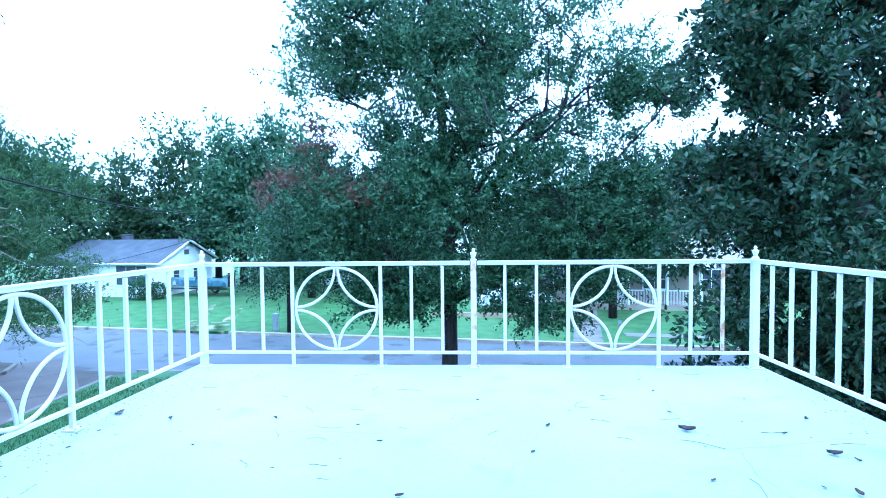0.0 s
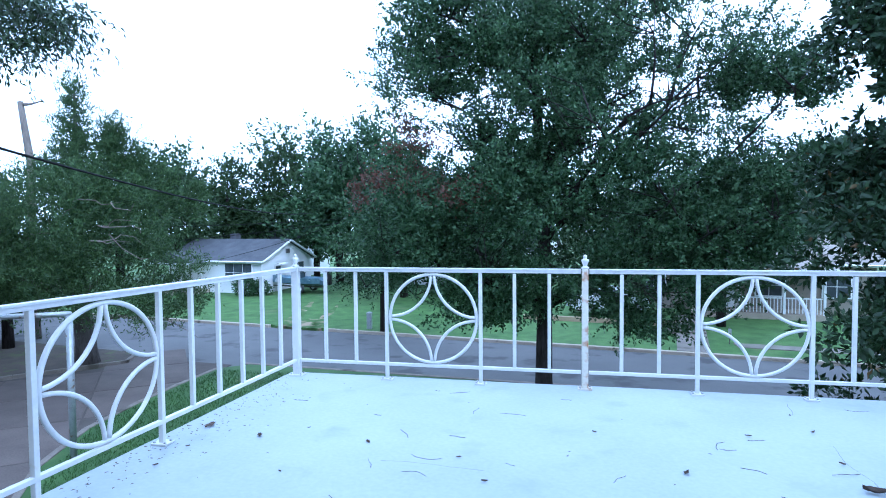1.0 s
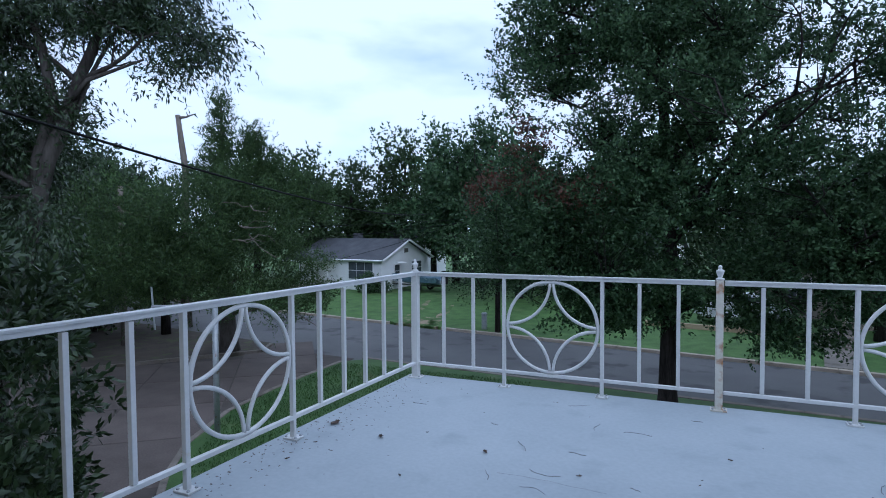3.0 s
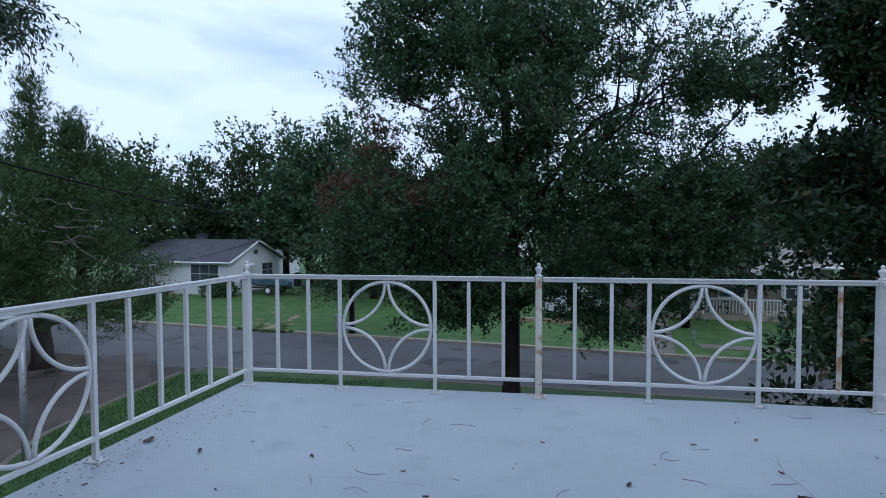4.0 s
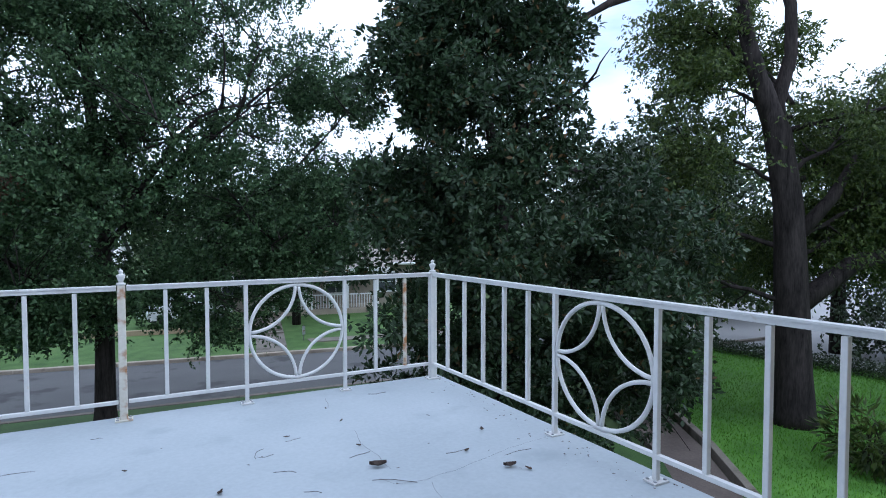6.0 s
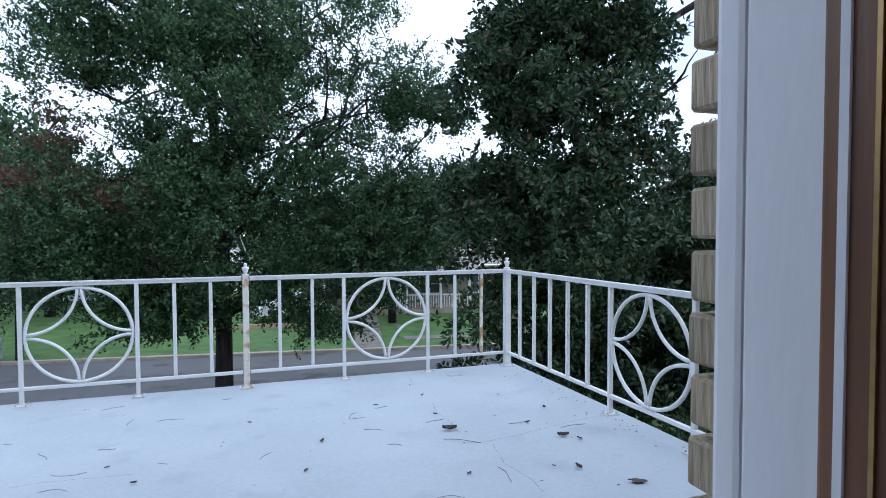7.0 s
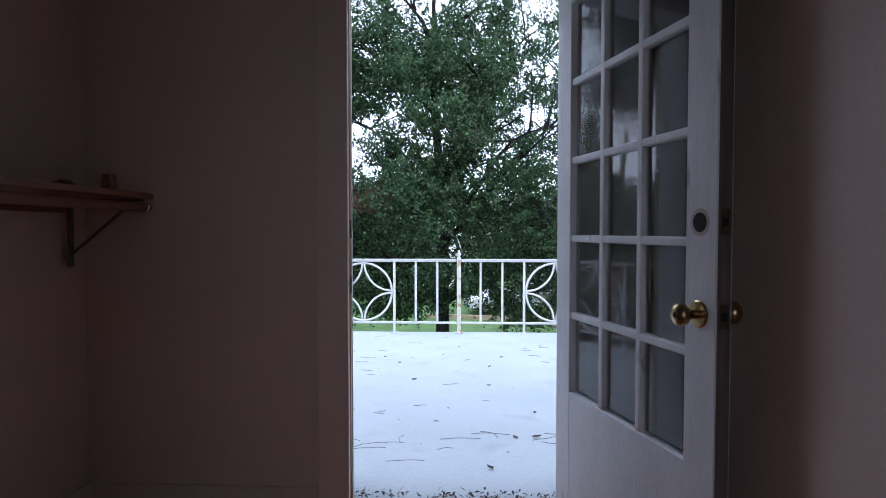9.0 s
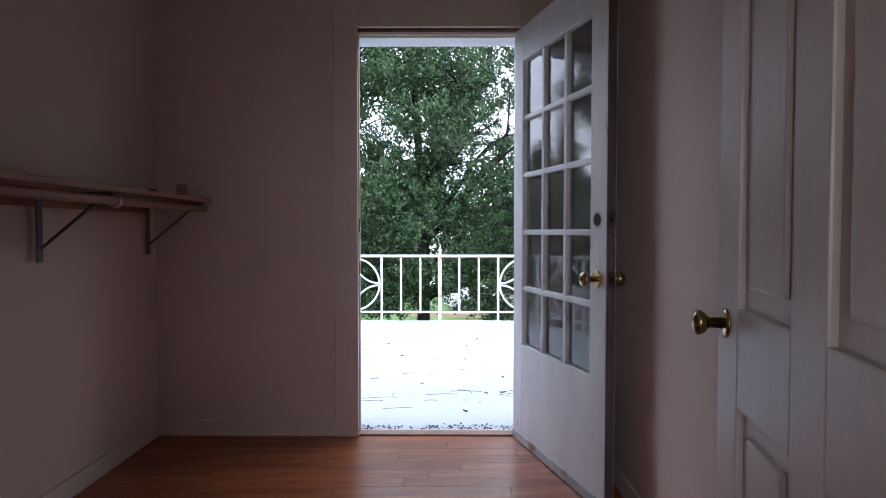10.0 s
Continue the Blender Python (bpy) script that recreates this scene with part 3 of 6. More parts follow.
def strip(name, x0, x1, lo, hi, zf_, mat, label, cat, step=2.0, rows=4):
    bm = bmesh.new()
    n = max(2, int((x1 - x0) / step))
    vs = []
    for i in range(n + 1):
        x = x0 + (x1 - x0) * i / n
        vs.append([bm.verts.new((x, lo(x) + (hi(x) - lo(x)) * j / rows, 0)) for j in range(rows + 1)])
    for col in vs:
        for v in col:
            v.co.z = zf_(v.co.x, v.co.y)
    for i in range(n):
        for j in range(rows):
            bm.faces.new((vs[i][j], vs[i + 1][j], vs[i + 1][j + 1], vs[i][j + 1]))
    rim = [vs[i][0] for i in range(n + 1)] + [vs[n][j] for j in range(1, rows + 1)] + [vs[i][rows] for i in range(n - 1, -1, -1)] + [vs[0][j] for j in range(rows - 1, 0, -1)]
    low = [bm.verts.new((v.co.x, v.co.y, v.co.z - 0.25)) for v in rim]
    for i in range(len(rim)):
        k = (i + 1) % len(rim)
        bm.faces.new((rim[i], low[i], low[k], rim[k]))
    bmesh.ops.recalc_face_normals(bm, faces=bm.faces)
    return setting(name, bm, mat, label, cat)


strip("road", -90, 70, lambda x: near_y(x) - 0.3, lambda x: far_y(x) + 0.1, lambda x, y: RZ, ASPHALT, "worn grey asphalt street with patches", "road", 4)
strip("far_lawn", -90, 21.5, lambda x: far_y(x) + 0.28, lambda x: far_y(x) + 60, lawn_z, GRASSFAR, "mown green front lawn rising to the houses across the street", "lawn", 2.5, 30)


def sandy_patch(x, w, length, lean, seed):
    """A worn track in the lawn with an uneven edge, narrowing away from the kerb."""
    rng = random.Random(seed)
    left, right = [], []
    n = 14
    for k in range(n + 1):
        t = k / n
        c = x + lean * t * length
        h = w * (1 - 0.75 * t) / 2
        left.append((c - h * rng.uniform(0.6, 1.25), 0.02 + t * length))
        right.append((c + h * rng.uniform(0.6, 1.25), 0.02 + t * length))
    setting("sandy_track", prism([(a, far_y(a) + d) for a, d in left + right[::-1]], GZ - 0.2, lambda a, b: lawn_z(a, b) + 0.012), SANDY, "bare sandy wheel track worn into the lawn", "driveway")


sandy_patch(-13.9, 3.2, 2.2, -0.05, 7)
sandy_patch(-14.6, 1.1, 7.5, -0.28, 8)
sandy_patch(-12.9, 0.9, 6.5, -0.22, 9)


def kerb_line(name, pts, w, z0, z1, label, mat=None):
    bm = bmesh.new()
    for (ax, ay), (bx, by) in zip(pts, pts[1:]):
        d = Vector((bx - ax, by - ay, 0))
        box(0, -w / 2, z0, d.length - 0.012, w / 2, z1, bm, 0.015, Matrix.Translation((ax, ay, 0)) @ Matrix.Rotation(math.atan2(d.y, d.x), 4, "Z"))
    return setting(name, bm, mat or KERB, label, "kerb")


kerb_line("kerb", [(x, far_y(x) + 0.16) for x in range(-60, -15, 3)] + [(-15.7, far_y(-15.7) + 0.16)], 0.24, RZ - 0.1, GZ + 0.015, "stained concrete kerb along the far lawn")
kerb_line("kerb", [(-12.2, far_y(-12.2) + 0.16)] + [(x, far_y(x) + 0.16) for x in range(-10, 22, 3)], 0.24, RZ - 0.1, GZ + 0.015, "stained concrete kerb along the far lawn")
arc_pts = [(-12.9, 18.9), (-12.9, 16.5), (-12.8, 14.6), (-12.5, 12.3), (-11.6, 10.0), (-10.4, 8.3), (-8.8, 6.6), (-7.6, 5.0)]
near_edge = [(x, near_y(x)) for x in (-12.0, -8, -4, 0, 4, 8, 11)]
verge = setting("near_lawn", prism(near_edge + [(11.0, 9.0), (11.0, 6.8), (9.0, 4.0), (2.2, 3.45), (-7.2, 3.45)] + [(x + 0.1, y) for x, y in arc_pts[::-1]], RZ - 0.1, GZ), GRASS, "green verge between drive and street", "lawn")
kerb_line("kerb", arc_pts, 0.16, RZ - 0.05, GZ + 0.02, "curved concrete kerb round the verge", DARKKERB)
kerb_line("kerb", [(x, near_y(x) + 0.12) for x in (-12.4, -9, -6, -3, 0, 3, 6, 9, 12, 20, 30)], 0.2, RZ - 0.1, GZ + 0.015, "concrete kerb along the near verge", DARKKERB)
drive = setting("drive", prism([(-12.9, 19.8), (-17.0, 20.2), (-17.0, 19.0), (-19.4, 16.6), (-21.8, 13.6), (-25, 9), (-24, 7.6), (-13, 7.0), (-9.2, 6.3), (-10.4, 8.3), (-12.5, 12.3), (-12.9, 16.5)], RZ - 0.1, RZ + 0.02), JOINT, "old brownish concrete drive in cracked slabs", "driveway")
setting("garden_bed", prism([(-6.6, 3.4), (-9.1, 6.25), (-13, 6.9), (-24, 7.5), (-26, 1), (-6.6, 1)], RZ - 0.1, GZ), SHADE_DIRT, "bare earth beside the house, its colour darkened for shade", "ground")
island = setting("island", prism([(-17.3, 19.3), (-17.9, 20.7), (-24, 21.6), (-60, 27), (-60, 2), (-27, 2.2), (-25.6, 9.1), (-22.2, 13.6), (-19.8, 16.6)], RZ - 0.1, GZ), SHADE_DIRT, "bare earth under the cedar, colour darkened for tree shade, strewn with leaves", "ground")
kerb_line("kerb", [(-17.9, 20.6), (-17.3, 19.3), (-19.7, 16.5), (-22.0, 13.5), (-25.3, 9), (-26.5, 2)], 0.16, RZ - 0.05, GZ + 0.02, "concrete kerb round the cedar island", DARKKERB)

# right side: walk with kerb, lawn, clipped hedge, second road
setting("garden_walk", prism([(2.5, 3.6), (9.1, 4.1), (10.9, 6.8), (12.4, 8.9), (13.5, 10.8), (15, 14), (13.4, 14), (11.2, 9.2), (9.0, 6.2)], RZ - 0.1, GZ + 0.004), CONCRETE, "brown stained concrete garden walk", "path")
kerb_line("kerb", [(9.2, 4.0), (11.1, 6.7), (12.6, 8.8), (13.7, 10.7), (15.2, 14)], 0.18, RZ - 0.1, GZ + 0.11, "concrete edging beside the lawn", DARKKERB)
setting("side_lawn", prism([(9.4, 4.0), (8.0, -3), (40, -3), (27.5, 4.0), (24.4, 10.0), (23.0, 17.1), (15.3, 14), (13.8, 10.7), (12.7, 8.8), (11.2, 6.7)], RZ - 0.1, GZ + 0.01), SIDEGRASS, "bright green side lawn under the oak", "lawn")
setting("side_road", prism([(23.6, 18.2), (25.2, 10.2), (28.5, 4), (40, -3), (120, -3), (120, 60), (70, 60)], RZ - 0.1, RZ + 0.01), PALEROAD, "wide pale concrete road", "road")


# ---- leaves and trees ----
def leaf_mesh(name, pos, axis, size, width, rng, mat, fold=0.25):
    """One folded four-point leaf at each place: pos and axis are n x 3, size is n."""
    n = len(pos)
    axis = axis / np.linalg.norm(axis, axis=1, keepdims=True)
    side = np.cross(axis, rng.normal(size=(n, 3)))
    side /= np.linalg.norm(side, axis=1, keepdims=True)
    nor = np.cross(axis, side)
    s = size[:, None]
    mid = pos + axis * s * 0.45
    v = np.stack([pos, mid + side * s * width + nor * s * fold * width, pos + axis * s, mid - side * s * width + nor * s * fold * width], 1).reshape(-1, 3)
    k = np.arange(n)[:, None] * 4
    f = np.concatenate([k + np.array([0, 1, 2]), k + np.array([0, 2, 3])], 1).reshape(-1, 3)
    me = bpy.data.meshes.new(name)
    me.vertices.add(len(v))
    me.vertices.foreach_set("co", v.astype(np.float32).ravel())
    me.loops.add(f.size)
    me.loops.foreach_set("vertex_index", f.astype(np.int32).ravel())
    me.polygons.add(len(f))
    me.polygons.foreach_set("loop_start", np.arange(0, f.size, 3, dtype=np.int32))
    me.polygons.foreach_set("loop_total", np.full(len(f), 3, dtype=np.int32))
    me.update()
    me.materials.append(mat)
    return me


def in_lobes(lobes, n, rng, hollow=0.55):
    """n places in ellipsoids (x, y, z, rx, ry, rz), denser towards their skin."""
    w = np.array([l[3] * l[4] + l[4] * l[5] + l[3] * l[5] for l in lobes])
    pick = rng.choice(len(lobes), n, p=w / w.sum())
    d = rng.normal(size=(n, 3))
    d /= np.linalg.norm(d, axis=1, keepdims=True)
    r = hollow + (1 - hollow) * rng.random(n) ** 0.6
    r *= 1 + 0.12 * rng.normal(size=n)
    a = np.array(lobes)[pick]
    return a[:, :3] + d * r[:, None] * a[:, 3:6], d


def crown(name, lobes, clusters, per, spread, size, width, mat, parent, seed, droop=0.0, gaps=0.0, label="", flat=0.6, hollow=0.55, whorl=False, clumps=0, clump_r=0.5, air=(), tall=0.75, rise=0.0, limp=0.0):
    """A crown of leaves. With clumps, leafy twigs fan out in that many sprays, with air between them.
    droop hangs the leaves, limp bends the twigs down, rise turns the sprays upwards."""
    rng = np.random.default_rng(seed)
    unit = lambda a: a / np.linalg.norm(a, axis=1, keepdims=True)
    sz = lambda n: size * (0.65 + 0.7 * rng.random(n))
    if clumps and not whorl:
        m, _ = in_lobes(lobes, clumps, rng, hollow)
        for ax_, ay_, az_, rx_, ry_, rz_ in air:
            inside = ((m[:, 0] - ax_) / rx_) ** 2 + ((m[:, 1] - ay_) / ry_) ** 2 + ((m[:, 2] - az_) / rz_) ** 2 < 1
            m = m[~(inside & (rng.random(len(m)) < 0.72))]
        hub = np.array([np.mean([l[k] for l in lobes]) for k in range(3)]) - np.array([0, 0, 2.0])
        out = unit(unit(m - hub) + np.array([0, 0, rise]) + rng.normal(size=m.shape) * 0.3)
        r = clump_r * (0.55 + 0.9 * rng.random(len(m)))
        pick = rng.choice(len(m), clusters, p=r ** 2 / (r ** 2).sum())
        n = clusters
        d = unit(out[pick] * 0.75 + rng.normal(size=(n, 3)) * np.array([0.62, 0.62, 0.45]))
        rr = r[pick][:, None]
        start = m[pick] - out[pick] * rr * 0.35 + rng.normal(size=(n, 3)) * rr * np.array([0.42, 0.42, 0.42 * tall])
        L = rr * (0.6 + 0.9 * rng.random((n, 1)))
        t = (np.arange(per)[None, :] + rng.random((n, per))) / per
        pos = start[:, None, :] + d[:, None, :] * (L * t)[:, :, None]
        pos[:, :, 2] -= limp * L * t ** 2
        along = np.repeat(d, per, 0)
        along[:, 2] -= limp * 1.6 * t.ravel()
        ax = along * 0.6 + rng.normal(size=(n * per, 3)) * 0.62
        ax[:, 2] -= droop
        pos = pos.reshape(-1, 3) + rng.normal(size=(n * per, 3)) * spread * 0.35
        me = leaf_mesh(name, pos, ax, sz(n * per), width, rng, mat)
        c = m
    else:
        if clumps:
            m, _ = in_lobes(lobes, clumps, rng, hollow)
            r = clump_r * (0.6 + 0.8 * rng.random(clumps))
            pick = rng.choice(clumps, clusters, p=r ** 2 / (r ** 2).sum())
            out = unit(rng.normal(size=(clusters, 3)))
            k = r[pick][:, None] * (0.35 + 0.75 * rng.random((clusters, 1)) ** 0.7)
            c = m[pick] + out * k * np.array([1.0, 1.0, tall])
        else:
            c, out = in_lobes(lobes, clusters, rng, hollow)
        if gaps:
            keep = np.array([noise.noise(Vector(p) * 0.55 + Vector((seed, 0, 0))) + 0.7 * noise.noise(Vector(p) * 1.9) for p in c]) > gaps - 0.5
            c, out = c[keep], out[keep]
        n = len(c) * per
        cc, oo = np.repeat(c, per, 0), np.repeat(out, per, 0)
        off = rng.normal(size=(n, 3)) * spread
        off[:, 2] *= flat
        ax = off / spread * 0.6 + oo * 0.5 + rng.normal(size=(n, 3)) * 0.5
        if whorl:
            ax = rng.normal(size=(n, 3)) + oo * 0.9
            off = ax / np.linalg.norm(ax, axis=1, keepdims=True) * spread * rng.random((n, 1))
        ax[:, 2] -= droop
        me = leaf_mesh(name, cc + off, ax, sz(n), width, rng, mat)
        if clumps:
            c = m
    ob = new(name, me)
    ob.parent = parent
    if label:
        tagged(ob, label)
    return ob, c


def twigs(parent, nodes, ends, r, rng, mat):
    """Thin crooked twigs from the nearest limb out to each spray, as one mesh."""
    nodes, ends = np.array(nodes), np.array(ends)
    v, f = [], []
    for e in ends:
        q = np.linalg.norm(nodes - e, axis=1) + 1.2 * np.maximum(0, nodes[:, 2] - e[2])
        a = nodes[int(np.argmin(q))]
        side = rng.normal(size=3) * 0.12 * np.linalg.norm(e - a)
        for k, (p, w) in enumerate(((a, r), (a + (e - a) * 0.35 + side, r * 0.75), (a + (e - a) * 0.7 + side * 0.6, r * 0.5), (e, r * 0.25))):
            b = len(v)
            for h in range(3):
                v.append((p[0] + w * math.cos(h * 2.094), p[1] + w * math.sin(h * 2.094), p[2] + w * 0.6 * math.cos(h * 2.094 + 1)))
            if k:
                for h in range(3):
                    f.append((b - 3 + h, b - 3 + (h + 1) % 3, b + (h + 1) % 3, b + h))
    me = bpy.data.meshes.new("twig_work")
    me.from_pydata(v, [], f)
    me.materials.append(mat)
    ob = new("twig_work", me)
    ob.parent = parent
    return tagged(ob, "thin dark twigs among the leaves", kind="stuff")


def wander(a, b, n, amp, rng):
    a, b = np.array(a, float), np.array(b, float)
    pts = []
    off = np.zeros(3)
    for i in range(n + 1):
        t = i / n
        pts.append(tuple(a + (b - a) * t + off * math.sin(math.pi * t)))
        off = off + rng.normal(size=3) * amp
    return pts


def limbs(parent, start, targets, r0, rng, mat, sub=3, name="limb"):
    """Limbs from places on the trunk out to places in the crown, with thinner boughs on them."""
    nodes = []
    for s, e in zip(start, targets):
        pts = wander(s, e, 7, 0.10 * r0 / 0.1, rng)
        bm = tube(pts, [r0 * (1 - 0.85 * i / 7) for i in range(8)], 6)
        for k in range(sub):
            i = 2 + int(rng.integers(0, 5))
            d = np.array(e) - np.array(s)
            L = np.linalg.norm(d)
            t = np.array(pts[i]) + (d / L * 0.5 + rng.normal(size=3) * 0.55) * L * 0.35
            bough = wander(pts[i], t, 4, 0.05, rng)
            nodes += bough[1:]
            tube(bough, [r0 * 0.38 * (1 - 0.8 * j / 4) for j in range(5)], 5, bm)
        part(name, bm, mat, parent, "", True)
        nodes += pts[2:]
    return nodes


def tree(name, base, trunk_pts, trunk_r, label, mat=BARK, category="tree"):
    ob = tagged(empty(name, base), label, category)
    bm = tube(trunk_pts, trunk_r, 12)
    for v in bm.verts:
        k = noise.noise(v.co * 3.0) * 0.12
        c = Vector((trunk_pts[0][0], trunk_pts[0][1], v.co.z))
        v.co += (v.co - c).normalized() * k * trunk_r[0] * 0.6
    part("trunk", bm, mat, ob, "", True)
    return ob


def settle(ob):
    """Children built in world places go under their thing where they are."""
    inv = ob.matrix_basis.inverted()
    for o in ob.children:
        o.matrix_parent_inverse = inv


def street_oak():
    rng = np.random.default_rng(11)
    bx, by = -0.62, 17.4
    tp = [(bx, by, GZ - 0.1), (bx, by, GZ + 0.5), (bx + 0.02, by, -2.2), (bx + 0.02, by, 0.0), (bx - 0.1, by + 0.1, 3.0), (bx - 0.3, by + 0.1, 6.0), (bx - 0.3, by, 9.0), (bx, by, 11.5)]
    ob = tree("oak_tree", (bx, by, GZ), tp, [0.34, 0.26, 0.225, 0.21, 0.17, 0.12, 0.07, 0.03], "tall street oak with a dense grey-green crown on the verge")
    lobes = [(0.2, 17.4, 6.4, 5.9, 3.4, 4.6), (-3.6, 17.2, 6.0, 2.3, 2.3, 3.0), (1.0, 17.2, 3.6, 4.4, 2.6, 1.8), (-0.6, 17.3, 2.0, 5.4, 3.2, 2.2), (-4.4, 16.8, 0.6, 2.3, 2.0, 1.7), (4.6, 17.3, 0.8, 2.9, 2.4, 1.8), (0.4, 16.8, -0.4, 4.6, 2.0, 1.1), (-2.0, 16.6, -1.5, 2.0, 1.3, 0.5), (2.4, 16.6, -1.6, 1.6, 1.2, 0.4), (5.3, 17.6, 4.9, 2.0, 1.8, 1.5), (6.4, 17.6, 2.6, 1.6, 1.6, 1.3)]
    _, sprays = crown("crown", lobes, 14200, 20, 0.12, 0.106, 0.29, L_OAK, ob, 12, droop=-0.1, hollow=0.12, clumps=1180, clump_r=0.53, tall=0.72, rise=0.25, air=[(2.7, 17.4, 4.2, 2.2, 5.0, 0.9), (-2.4, 17.4, 5.2, 1.2, 5.0, 0.8), (0.9, 17.4, 3.0, 1.2, 5.0, 0.8), (-4.6, 17.4, 4.4, 1.5, 5.0, 0.9), (5.4, 17.4, 3.9, 1.4, 5.0, 0.7), (4.4, 17.4, 7.6, 1.0, 5.0, 0.8), (-0.9, 17.4, 4.1, 0.7, 5.0, 0.6)])
    crown("turned_leaves", [(-5.2, 16.6, 2.2, 1.3, 1.0, 0.8), (-4.6, 16.4, 3.6, 0.6, 0.6, 1.0), (-3.0, 15.9, 1.9, 1.2, 0.7, 0.35)], 320, 13, 0.2, 0.10, 0.28, L_RED, ob, 13, label="reddish-brown turned leaves", clumps=60, clump_r=0.36)
    en = [(-5.0, 16.4, 0.2), (4.6, 17.0, 1.0), (-4.6, 16.8, 2.4), (5.2, 17.4, 3.2), (2.8, 16.0, 4.4), (-3.8, 17.2, 5.0), (4.6, 17.8, 6.0), (-3.6, 17.0, 7.8), (2.9, 17.4, 8.2), (-2.0, 16.4, 8.8), (1.8, 17.2, 10.0), (-1.0, 17.8, 10.6), (3.6, 17.0, 4.6), (1.9, 17.6, 5.4)]
    st = [(bx - 0.05 * k / 14, by, max(-1.5, e[2] - 0.15 - 0.95 * abs(e[0] - bx))) for k, e in enumerate(en)]
    nodes = limbs(ob, st, en, 0.115, rng, BARK, 8)
    twigs(ob, nodes, sprays, 0.022, rng, BARK)
    settle(ob)


def magnolia():
    rng = np.random.default_rng(21)
    bx, by = 6.3, 8.4
    tp = [(bx, by, GZ - 0.1), (bx, by, GZ + 0.6), (bx, by, -1.0), (bx - 0.1, by + 0.1, 2.0), (5.65, 8.95, 5.6)]
    ob = tree("magnolia_tree", (bx, by, GZ), tp, [0.26, 0.2, 0.17, 0.11, 0.03], "dark evergreen magnolia with large glossy leaves beside the deck")
    lobes = [(6.4, 8.2, -2.4, 2.5, 2.3, 1.4), (6.4, 8.2, -0.6, 2.8, 2.5, 1.4), (6.3, 8.4, 1.2, 2.6, 2.3, 1.3), (6.0, 8.7, 2.7, 2.0, 1.9, 1.2), (5.7, 8.95, 4.0, 1.7, 1.6, 1.1), (5.85, 8.85, 5.2, 1.55, 1.45, 0.9), (5.85, 8.8, 6.2, 1.1, 1.1, 0.7), (6.9, 8.4, 4.8, 0.8, 0.8, 0.9),
             (4.5, 9.4, 3.4, 0.85, 0.8, 0.8), (5.0, 9.0, 4.4, 0.7, 0.7, 0.6), (4.7, 9.2, 1.8, 0.8, 0.8, 0.5), (8.8, 7.2, 0.6, 1.4, 1.3, 1.3), (5.0, 8.6, -2.7, 0.9, 0.9, 0.8), (8.3, 7.0, -1.3, 1.2, 1.0, 1.1)]
    crown("crown", lobes, 12500, 14, 0.10, 0.112, 0.24, L_MAG, ob, 22, whorl=True, hollow=0.40, clumps=640, clump_r=0.40)
    st = [(bx, by, z) for z in (-2.6, -1.9, -1.2, -0.4, 0.4, 1.2, 2.0, 2.8, 3.6)]
    en = [(4.6, 7.6, -2.6), (8.6, 7.4, -2.0), (5.0, 9.4, -0.6), (9.0, 7.8, 0.4), (4.8, 9.0, 1.6), (8.6, 8.8, 2.2), (4.9, 9.2, 3.0), (7.6, 7.4, 3.8), (5.9, 8.6, 4.8)]
    limbs(ob, st, en, 0.07, rng, BARK, 3)
    settle(ob)


